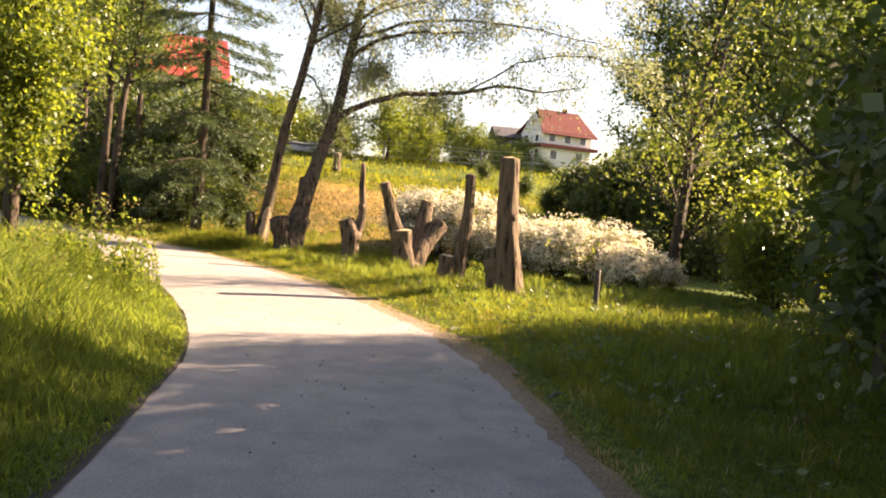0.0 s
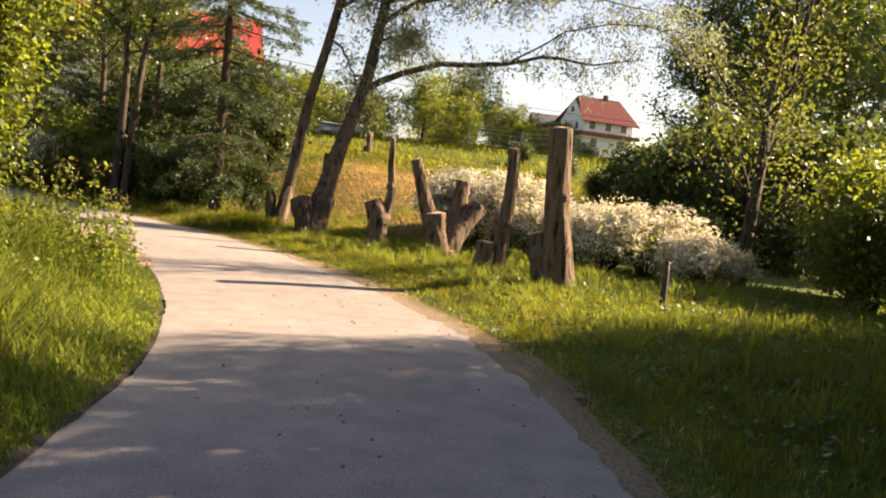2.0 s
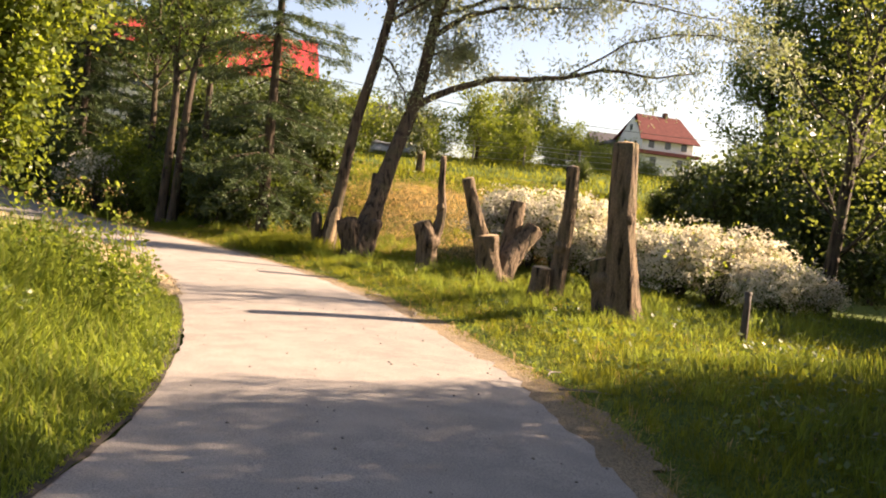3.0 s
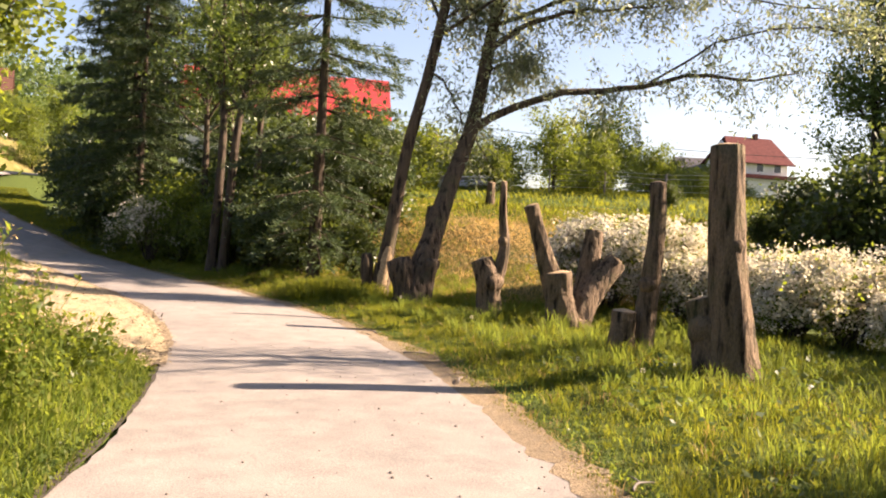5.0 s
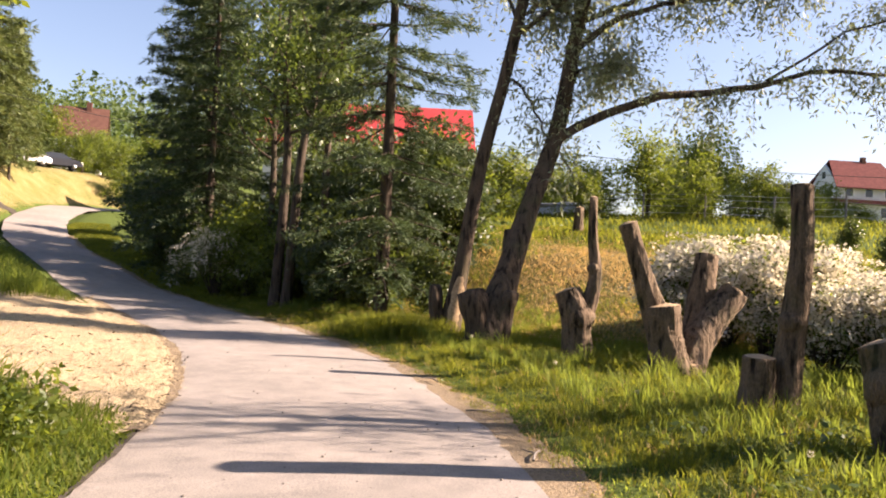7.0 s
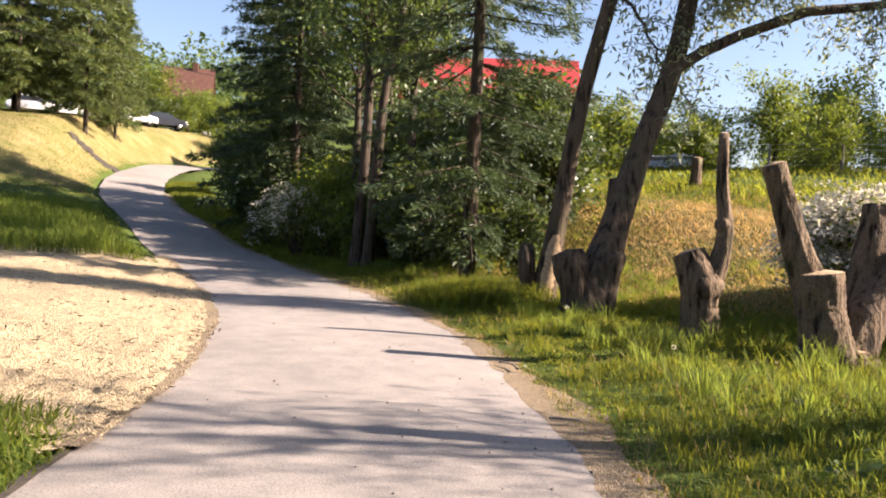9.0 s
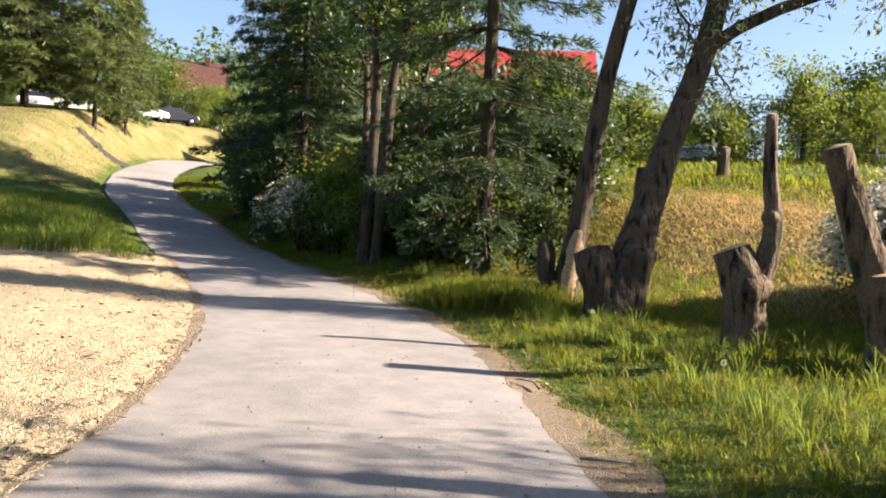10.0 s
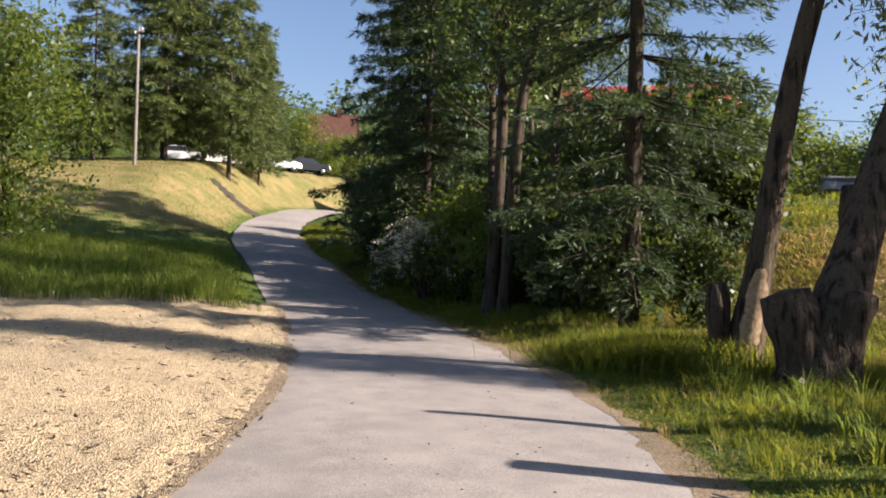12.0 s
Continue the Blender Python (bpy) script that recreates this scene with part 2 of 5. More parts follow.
def smooth_path(points, count):
    """Points along a smooth curve through the given ones."""
    p = np.asarray(points, float)
    p = np.vstack([2 * p[0] - p[1], p, 2 * p[-1] - p[-2]])
    out = []
    for t in np.linspace(0, len(p) - 3 - 1e-6, count):
        k, u = int(t), t - int(t)
        a, b, c, d = p[k : k + 4]
        out.append(0.5 * (2 * b + (c - a) * u + (2 * a - 5 * b + 4 * c - d) * u**2 + (3 * b - a - 3 * c + d) * u**3))
    return np.array(out)


def tube(path, radii, sides=10, rough=0.0, rng=None, close=True):
    """A tapered tube with quads; rough: how far the skin is ridged."""
    path, radii = np.asarray(path, float), np.asarray(radii, float)
    tan = np.gradient(path, axis=0)
    tan /= np.linalg.norm(tan, axis=1)[:, None] + 1e-9
    ref = np.array([0.0, 1.0, 0.0]) if abs(tan[0][2]) > 0.8 else np.array([0.0, 0.0, 1.0])
    side = np.cross(tan, ref)
    side /= np.linalg.norm(side, axis=1)[:, None] + 1e-9
    up = np.cross(side, tan)
    ang = np.linspace(0, 2 * math.pi, sides, endpoint=False)
    rad = radii[:, None] * np.ones(sides)
    if rough and rng is not None:
        knots = max(3, len(path) // 6)
        slow = rng.normal(0, 1, (knots, sides))
        u = np.linspace(0, knots - 1, len(path))
        ridge = np.stack([np.interp(u, np.arange(knots), slow[:, c]) for c in range(sides)], 1)
        rad = rad * (1 + rough * (ridge * 0.75 + rng.normal(0, 0.25, (len(path), sides))))
    v = path[:, None] + rad[..., None] * (np.cos(ang)[None, :, None] * side[:, None] + np.sin(ang)[None, :, None] * up[:, None])
    i, j = np.meshgrid(np.arange(len(path) - 1), np.arange(sides), indexing="ij")
    k = (j + 1) % sides
    f = np.stack([i * sides + j, i * sides + k, (i + 1) * sides + k, (i + 1) * sides + j], -1).reshape(-1, 4)
    v = v.reshape(-1, 3)
    if close:
        tip = len(v)
        v = np.vstack([v, path[-1] + tan[-1] * radii[-1] * 0.15])
        j = np.arange(0, sides, 2)
        base = (len(path) - 1) * sides
        f = np.vstack([f, np.stack([base + j, base + (j + 1) % sides, base + (j + 2) % sides, np.full(len(j), tip)], -1)])
    return v, f


def leaves(centres, size, rng, aspect=0.5, up=0.35, axis=None, wild=1.0):
    """A folded, pointed leaf at every centre."""
    c = np.asarray(centres, float)
    n = len(c)
    normal = rng.normal(0, 1, (n, 3)) + [0, 0, up * 2]
    normal /= np.linalg.norm(normal, axis=1)[:, None]
    along = rng.normal(0, wild, (n, 3))
    if axis is not None:
        along = along + axis
    along -= (along * normal).sum(1)[:, None] * normal
    along /= np.linalg.norm(along, axis=1)[:, None] + 1e-9
    across = np.cross(normal, along)
    s = (size * rng.uniform(0.6, 1.3, n))[:, None]
    v = np.stack([c, c + along * s * 0.45 + across * s * aspect * 0.5 - normal * s * 0.06, c + along * s, c + along * s * 0.45 - across * s * aspect * 0.5 - normal * s * 0.06], 1)
    return v.reshape(-1, 3), np.arange(4 * n).reshape(n, 4)


def box_shape(lo, hi):
    lo, hi = np.array(lo, float), np.array(hi, float)
    v = np.array([[(lo, hi)[i][0], (lo, hi)[j][1], (lo, hi)[k][2]] for i in (0, 1) for j in (0, 1) for k in (0, 1)])
    f = np.array([[0, 1, 3, 2], [4, 6, 7, 5], [0, 4, 5, 1], [2, 3, 7, 6], [0, 2, 6, 4], [1, 5, 7, 3]])
    return v, f


def box_mesh(name, lo, hi, mat):
    """A box with slightly worn, bevelled edges."""
    bm = bmesh.new()
    bmesh.ops.create_cube(bm, size=1)
    lo, hi = Vector(lo), Vector(hi)
    for v in bm.verts:
        v.co = Vector(((lo[i] + hi[i]) / 2 + v.co[i] * (hi[i] - lo[i])) for i in range(3))
    bmesh.ops.bevel(bm, geom=bm.edges[:], offset=min(0.02, 0.2 * min(hi - lo)), segments=1, affect="EDGES")
    me = bpy.data.meshes.new(name)
    bm.to_mesh(me)
    bm.free()
    me.materials.append(mat)
    return me


# ---- the lie of the land ----
CENTRE = smooth_path([(5.8, -14), (3.3, -6), (1.06, 0.5), (-0.5, 4.85), (-1.9, 8.35), (-2.95, 10.35), (-4.7, 12.85), (-6.4, 14.85), (-8.55, 16.95), (-10.9, 18.85), (-14.3, 21.1), (-18.3, 23.3), (-22.6, 25.5), (-27.6, 27.8), (-33.5, 30.4), (-41, 33.6), (-49.6, 38.6), (-57.5, 44.5), (-64.5, 51), (-69, 59), (-71, 70), (-71, 90)], 420)
TANGENT = np.gradient(CENTRE, axis=0)
TANGENT /= np.linalg.norm(TANGENT, axis=1)[:, None]
ALONG = np.r_[0, np.cumsum(np.linalg.norm(np.diff(CENTRE, axis=0), axis=1))]
HALF = 1.66


def road_place(x, y):
    """Distance to the road's middle (right is positive) and the way along it."""
    x, y = np.asarray(x, float).ravel(), np.asarray(y, float).ravel()
    d, a = np.empty(len(x)), np.empty(len(x))
    for k in range(0, len(x), 20000):
        q = np.stack([x[k : k + 20000], y[k : k + 20000]], 1)
        off = ((q[:, None] - CENTRE[None]) ** 2).sum(-1)
        i = off.argmin(1)
        rel = q - CENTRE[i]
        d[k : k + 20000] = np.sqrt(off[np.arange(len(q)), i]) * np.sign(rel[:, 0] * TANGENT[i, 1] - rel[:, 1] * TANGENT[i, 0])
        a[k : k + 20000] = ALONG[i]
    return d, a


def step(x, lo, hi):
    t = np.clip((x - lo) / (hi - lo), 0, 1)
    return t * t * (3 - 2 * t)


def hill_way(x, y):
    """How far a place lies up the hill behind the row of stumps."""
    x, y = np.asarray(x, float), np.asarray(y, float)
    return (y - 23.5) * 0.9 - (np.maximum(x, -18) + 8) * 0.25 - 3.0 * step(x, -7, -1)


def ground(x, y):
    x, y = np.asarray(x, float), np.asarray(y, float)
    shape = x.shape
    x, y = x.ravel(), y.ravel()
    d, a = road_place(x, y)
    z = np.interp(-x, [-100, -5, 0, 6, 20, 27, 40, 50, 65, 100, 400], [0.2, 0.16, 0.08, 0.0, 0.05, 0.3, 1.85, 3.1, 5.0, 8, 14])
    h = hill_way(x, y)
    rise = np.interp(h, [0.6, 3, 8, 12.6, 17, 22, 32, 60, 100, 111, 150, 330], [0, 0.5, 1.8, 2.65, 3.3, 3.95, 4.3, 5.1, 8.4, 10.2, 11.5, 17])
    z = z + rise * step(d, 4, 10) * (1 - step(-x, 22, 38))
    r = np.hypot(x + 5, y - 14)
    z = z + (3.0 - 1.1 * step(-y, -42, -26)) * step(r, 38, 54) * step(-d, 1.9, 7.0) * step(-x, 28, 40)
    west = step(-x / (r + 1), 0.55, 0.8)
    z = z + west * np.interp(r, [110, 260, 420, 900], [0, 22, 38, 44])
    z = z + 0.14 * step(np.abs(d), 1.7, 3.6) + 0.05 * np.sin(x * 1.3 + 0.7 * y) * np.sin(y * 1.1 - 0.4 * x) * step(np.abs(d), 2.2, 5)
    z = z - (0.07 + 0.22 * step(r, 28, 50)) * (1 - step(np.abs(d), 1.45, 1.75 + 0.5 * step(r, 28, 50)))
    return z.reshape(shape)


def ground_at(x, y):
    return float(ground(np.array([x]), np.array([y]))[0])


def uneven(lo, hi, fine_lo, fine_hi, pitch, grow=1.18):
    """Grid lines: even in the middle, ever wider outwards."""
    mid = list(np.arange(fine_lo, fine_hi + pitch / 2, pitch))
    w, right = pitch, [mid[-1]]
    while right[-1] < hi:
        w *= grow
        right.append(right[-1] + w)
    w, left = pitch, [mid[0]]
    while left[-1] > lo:
        w *= grow
        left.append(left[-1] - w)
    return np.array(left[:0:-1] + mid + right[1:])


def build_ground():
    gx, gy = uneven(-1500, 1500, -72, 12, 0.44), uneven(-1500, 1500, -4, 58, 0.44)
    X, Y = np.meshgrid(gx, gy, indexing="ij")
    Z = ground(X, Y)
    nx, ny = X.shape
    i, j = np.meshgrid(np.arange(nx - 1), np.arange(ny - 1), indexing="ij")
    f = np.stack([i * ny + j, (i + 1) * ny + j, (i + 1) * ny + j + 1, i * ny + j + 1], -1).reshape(-1, 4)
    me = mesh("ground", np.stack([X, Y, Z], -1).reshape(-1, 3), f, GROUND, True)
    h = hill_way(X, Y)
    d, a = road_place(X, Y)
    d = d.reshape(X.shape)
    r = np.hypot(X + 5, Y - 14)
    dry = 0.95 * step(h, 0.3, 1.6) * (1 - step(h, 8.5, 12)) * step(-X, 3.6, 6.4) * (1 - step(-X, 15, 19))
    dry = np.maximum(dry, 0.95 * step(r, 38, 44) * step(-d, 1.7, 2.6) * step(-X, 30, 40) * (1 - step(r, 80, 110)))
    at = me.attributes.new("dry", "FLOAT", "POINT")
    at.data.foreach_set("value", dry.ravel().astype(np.float32))
    return tagged(new("ground", me), "green meadow ground with dry straw slope", "ground", kind="structure")


def ribbon(name, d0, d1, a0, a1, lift, mat, label, category, rows=6, ragged=(0.0, 0.0), seed=1, crown=0.0):
    """A strip along the road between two distances from its middle."""
    rng = np.random.default_rng(seed)
    s = np.arange(a0, a1, 0.22)
    cx, cy = np.interp(s, ALONG, CENTRE[:, 0]), np.interp(s, ALONG, CENTRE[:, 1])
    tx, ty = np.interp(s, ALONG, TANGENT[:, 0]), np.interp(s, ALONG, TANGENT[:, 1])

    def wobble(amount):
        raw = rng.normal(0, 1, len(s) + 20)
        return amount * (np.convolve(raw, np.ones(9) / 9, "same")[: len(s)] * 1.6 + 0.35 * raw[: len(s)])

    lo, hi = d0 + wobble(ragged[0]), d1 + wobble(ragged[1])
    u = np.linspace(0, 1, rows)[None]
    D = lo[:, None] * (1 - u) + hi[:, None] * u
    X, Y = cx[:, None] + D * ty[:, None], cy[:, None] - D * tx[:, None]
    zr = np.interp(-X, [-100, -5, 0, 6, 20, 27, 40, 50, 65, 100, 400], [0.2, 0.16, 0.08, 0.0, 0.05, 0.3, 1.85, 3.1, 5.0, 8, 14])
    Z = np.maximum(zr if crown else ground(X, Y), zr) + lift + crown * (1 - (D / HALF) ** 2)
    n, m = X.shape
    i, j = np.meshgrid(np.arange(n - 1), np.arange(m - 1), indexing="ij")
    f = np.stack([i * m + j, i * m + j + 1, (i + 1) * m + j + 1, (i + 1) * m + j], -1).reshape(-1, 4)
    return tagged(new(name, mesh(name, np.stack([X, Y, Z], -1).reshape(-1, 3), f, mat, True)), label, category, kind="structure")


build_ground()
ribbon("road", -HALF, HALF, 0, ALONG[-1] - 1, 0.0, ASPHALT, "worn pale grey asphalt lane with crumbling edges", "road", 12, (0.035, 0.05), 3, 0.03)
ribbon("verge_start", 1.50, 1.82, 0, 24.6, 0.006, DIRT, "narrow trodden soil edge beside the lane", "verge", 5, (0.06, 0.05), 9)
ribbon("verge_right", 1.50, 1.82, 24.0, 75, 0.007, DIRT, "dusty strip of straw and grit beside the lane", "verge", 9, (0.10, 0.12), 4)
ribbon("chipping_edge", -1.76, -1.46, 31.5, 50, 0.038, DIRT, "trodden brown grit between lane and chippings", "verge", 5, (0.05, 0.05), 6)
ribbon("verge_left", -1.72, -1.63, 0, 32, 0.012, SOIL_AND_SHADOW, "dark soil edge beside the lane", "verge", 5, (0.035, 0.02), 5)


def build_chip_patch():
    i0, i1 = np.argmin(((CENTRE - [-6.4, 14.9]) ** 2).sum(1)), np.argmin(((CENTRE - [-22.6, 25.5]) ** 2).sum(1))
    n, m = 90, 60
    k = np.linspace(i0, i1, n)
    inner = np.stack([np.interp(k, np.arange(len(CENTRE)), CENTRE[:, c]) for c in (0, 1)], 1)
    tan = np.stack([np.interp(k, np.arange(len(CENTRE)), TANGENT[:, c]) for c in (0, 1)], 1)
    inner = inner + (HALF - 0.12) * np.stack([-tan[:, 1], tan[:, 0]], 1)
    outer = smooth_path([(-11, 10.4), (-15, 8.2), (-20, 8.2), (-25, 11), (-28, 15.5)], n)
    v = np.linspace(0, 1, m)[None, :, None] ** 1.4
    P = inner[:, None] * (1 - v) + outer[:, None] * v
    rng = np.random.default_rng(8)
    wob = np.convolve(rng.normal(0, 1, m + 8), np.ones(5) / 5, "same")[:m] * 0.25
    P[0, :, 1] += wob
    P[-1, :, 1] += wob[::-1]
    Z = ground(P[..., 0], P[..., 1])
    base = np.interp(-P[..., 0], [6, 20, 27, 40], [0.0, 0.05, 0.3, 1.85])
    edge = np.minimum(1, np.linspace(0, 1, m)[None] * 12) * np.minimum(1, np.minimum(np.arange(n), n - 1 - np.arange(n))[:, None] / 3)
    Z = np.maximum(Z, base) + 0.03 + 0.03 * edge + 0.02 * rng.normal(0, 1, Z.shape) * edge
    i, j = np.meshgrid(np.arange(n - 1), np.arange(m - 1), indexing="ij")
    f = np.stack([i * m + j, (i + 1) * m + j, (i + 1) * m + j + 1, i * m + j + 1], -1).reshape(-1, 4)
    ob = new("chipping_patch", mesh("chipping_patch", np.dstack([P, Z]).reshape(-1, 3), f, CHIPS, True))
    tagged(ob, "pale yellow patch of wood chippings beside the lane", "ground cover", kind="structure")
    return P.reshape(-1, 2), Z.ravel()


PATCH_P, PATCH_Z = build_chip_patch()


def in_patch(x, y):
    """Whether a place lies on the chippings."""
    e1 = (x + 7.7) * (10.4 - 13.9) - (y - 13.9) * (-11 + 7.7)
    e2 = (x + 21.7) * (15.5 - 22.9) - (y - 22.9) * (-28 + 21.7)
    return (e1 < 0) & (e2 > 0) & (x > -29) & (x < -7.4)


# ---- trees ----
def crown_points(rng, limbs, twigs, per_twig, reach, spread, droop=0.0):
    """Leaf places along twigs that leave the limbs; also the twigs' own paths."""
    centres, paths = [], []
    for path in limbs:
        n = len(path)
        for _ in range(twigs):
            k = int(n * rng.uniform(0.25, 1.0))
            p = path[min(k, n - 1)]
            way = rng.normal(0, 1, 3) + [0, 0, 0.25 - droop]
            way /= np.linalg.norm(way)
            ln = reach * rng.uniform(0.5, 1.2)
            mid = p + way * ln * 0.5
            end = p + way * ln - [0, 0, droop * ln * 0.6]
            paths.append(np.array([p, mid, end]))
            u = rng.uniform(0.2, 1.1, per_twig)[:, None]
            base = p * (1 - u) ** 2 + 2 * mid * u * (1 - u) + end * u * u
            centres.append(base + rng.normal(0, spread, (per_twig, 3)))
    return np.concatenate(centres), paths


def limb_set(rng, trunk, count, length, rise, first=0.35, bend=0.3, fall=0.6):
    """Curved limbs that leave a trunk path, shorter towards its top."""
    out = []
    for k in range(count):
        u = first + (1 - first) * (k + rng.uniform(0, 0.8)) / count
        p = trunk[min(int(u * (len(trunk) - 1)), len(trunk) - 1)]
        az = k * 2.4 + rng.uniform(-0.5, 0.5)
        ln = length * (0.85 + fall * (0.5 - (u - first) / (1 - first))) * rng.uniform(0.75, 1.2)
        way = np.array([math.cos(az), math.sin(az), rise + rng.uniform(-0.2, 0.3)])
        way /= np.linalg.norm(way)
        side = rng.normal(0, bend, 3)
        out.append(smooth_path([p, p + way * ln * 0.5 + side * ln * 0.25, p + way * ln + [0, 0, bend * ln * 0.4]], 7))
    return out


def broad_tree(label, height, radius, seed, leaf=LEAF, bark=BARK_DARK, limb_count=11, limb_length=2.4, twigs=11, per_twig=26, leaf_size=0.13, first=0.3, rise=0.5, lean=(0, 0), name="tree", reach=0.9, spread=0.2, trunks=1, droop=0.0, aspect=0.55, group="", fall=0.6):
    """A deciduous tree: tapered trunk, limbs, twigs and a crown of single leaves."""
    rng = np.random.default_rng(seed)
    ob = thing(name, label, "tree" if name != "shrub" else "shrub", group=group)
    limbs_shape, all_limbs = Shape(), []
    for k in range(trunks):
        az = k * 2.1 + seed
        off = np.array([math.cos(az), math.sin(az), 0]) * (0.0 if trunks == 1 else radius * 1.6)
        out = off * (0 if trunks == 1 else rng.uniform(2.0, 5.0))
        top = np.array([lean[0], lean[1], height * rng.uniform(0.82, 0.95)]) + out
        trunk = smooth_path([off + [0, 0, -0.15], off * 1.5 + [lean[0] * 0.2 + rng.normal(0, 0.08), lean[1] * 0.2, height * 0.3], (off + top) / 2 * 1.1 * [1, 1, 1] + rng.normal(0, 0.12, 3), top], 16)
        rad = radius * (np.linspace(1, 0.12, 16) ** 0.8)
        rad[0] *= 1.3
        part("trunk", Shape().add(*tube(trunk, rad, 10, 0.07, rng)).mesh("trunk", bark, True), ob)
        limbs = limb_set(rng, trunk, limb_count, limb_length, rise, first, 0.3, fall)
        for lp in limbs:
            limbs_shape.add(*tube(lp, np.linspace(radius * 0.32, 0.012, len(lp)), 6))
        all_limbs += limbs + [trunk[10:]]
    centres, paths = crown_points(rng, all_limbs, twigs, per_twig, reach, spread, droop)
    for p in paths[::4]:
        limbs_shape.add(*tube(p, [0.014, 0.009, 0.004], 3, close=False))
    tagged(part("branchwork", limbs_shape.mesh("branchwork", bark, True), ob), kind="stuff")
    axis = np.array([0, 0, -droop * 2.0])
    part("crown", Shape().add(*leaves(centres, leaf_size, rng, aspect, 0.35, axis)).mesh("crown", leaf), ob)
    return ob


def spruce(label, height, seed, leaf=NEEDLE, whorls=24, spread=2.6, bare=0.12, tuft=0.28, group="", name="spruce_tree", density=1.0, each=6, slim=0.010):
    """A conifer: straight trunk, drooping whorled boughs with hanging needle sprays."""
    rng = np.random.default_rng(seed)
    ob = thing(name, label, "tree", group=group)
    trunk = smooth_path([(0, 0, -0.15), (0.05, 0, height * 0.4), (0.0, 0.06, height)], 14)
    part("trunk", Shape().add(*tube(trunk, slim * height * np.linspace(1, 0.06, 14), 10, 0.06, rng)).mesh("trunk", BARK_DARK, True), ob)
    boughs, pts, ax = Shape(), [], []
    for w in range(whorls):
        u = bare + (1 - bare) * (w + rng.uniform(-0.2, 0.2)) / whorls
        u = min(max(u, bare), 0.985)
        ln0 = spread * (1 - u) ** 0.75 * min(1.0, 0.55 + 2.5 * (u - bare)) + 0.18
        for b in range(rng.integers(5, 8)):
            az = rng.uniform(0, 2 * math.pi)
            ln = ln0 * rng.uniform(0.6, 1.15)
            out = np.array([math.cos(az), math.sin(az), 0])
            p0 = np.array([0, 0, u * height])
            path = smooth_path([p0, p0 + out * ln * 0.5 + [0, 0, -0.12 * ln], p0 + out * ln + [0, 0, (-0.32 + 0.35 * u) * ln]], 8)
            boughs.add(*tube(path, np.linspace(0.028, 0.006, 8), 4, close=False))
            side = np.array([-out[1], out[0], 0])
            n = max(6, int(density * ln * 17))
            for t in rng.uniform(0.12, 1.0, n):
                q = path[min(7, int(t * 7))] + (path[min(7, int(t * 7) + 1)] - path[min(7, int(t * 7))]) * (t * 7 % 1)
                wl = (0.22 + 0.32 * (1 - t)) * min(1.0, ln) * rng.uniform(0.6, 1.2)
                way = side * rng.choice([-1, 1]) + out * 0.6 + np.array([0, 0, -rng.uniform(0.15, 0.9)])
                m = each
                s = rng.uniform(0.05, 1, m)[:, None]
                pts.append(q + way * wl * s + rng.normal(0, 0.03, (m, 3)))
                ax.append(np.tile(way + out * 0.4, (m, 1)))
    tagged(part("branchwork", boughs.mesh("branchwork", BARK_DARK), ob), kind="stuff")
    part("needles", Shape().add(*leaves(np.concatenate(pts), tuft, rng, 0.15, 0.6, np.concatenate(ax) * 2.2, 0.6)).mesh("needles", leaf), ob)
    return ob


def put(ob, x, y, turn=0.0, scale=1.0, sink=0.05, high=1.0):
    ob.matrix_basis = pose(x, y, ground_at(x, y) - sink, 0, 0, turn) @ Matrix.Diagonal((scale, scale, scale * high, 1))
    return ob


def again(ob, x, y, turn=0.0, scale=1.0, sink=0.05, high=1.0):
    twin = copy_thing(ob, Matrix.Identity(4))
    return put(twin, x, y, turn, scale, sink, high)


# ---- pollarded stumps along the verge ----
def cut_disc(path, radius, rng, sides=16):
    """The sawn face at the end of a limb."""
    end, way = np.array(path[-1], float), np.array(path[-1], float) - np.array(path[-2], float)
    way /= np.linalg.norm(way)
    a = np.cross(way, [0.3, 0.9, 0.1])
    a /= np.linalg.norm(a)
    b = np.cross(way, a)
    ang = np.linspace(0, 2 * math.pi, sides, endpoint=False)
    v = [end + way * (radius * 0.15 + 0.012)]
    for rr, lift in ((0.55, 0.010), (0.98, 0.004)):
        for t in ang:
            k = radius * rr * (1 + rng.normal(0, 0.03))
            v.append(end + way * (radius * 0.15 * (1 - rr) + lift) + k * (math.cos(t) * a + math.sin(t) * b))
    f = []
    for j in range(0, sides, 2):
        f.append([0, 1 + j, 1 + (j + 1) % sides, 1 + (j + 2) % sides])
    for j in range(sides):
        k = (j + 1) % sides
        f.append([1 + j, 1 + sides + j, 1 + sides + k, 1 + k])
    return np.array(v), np.array(f)


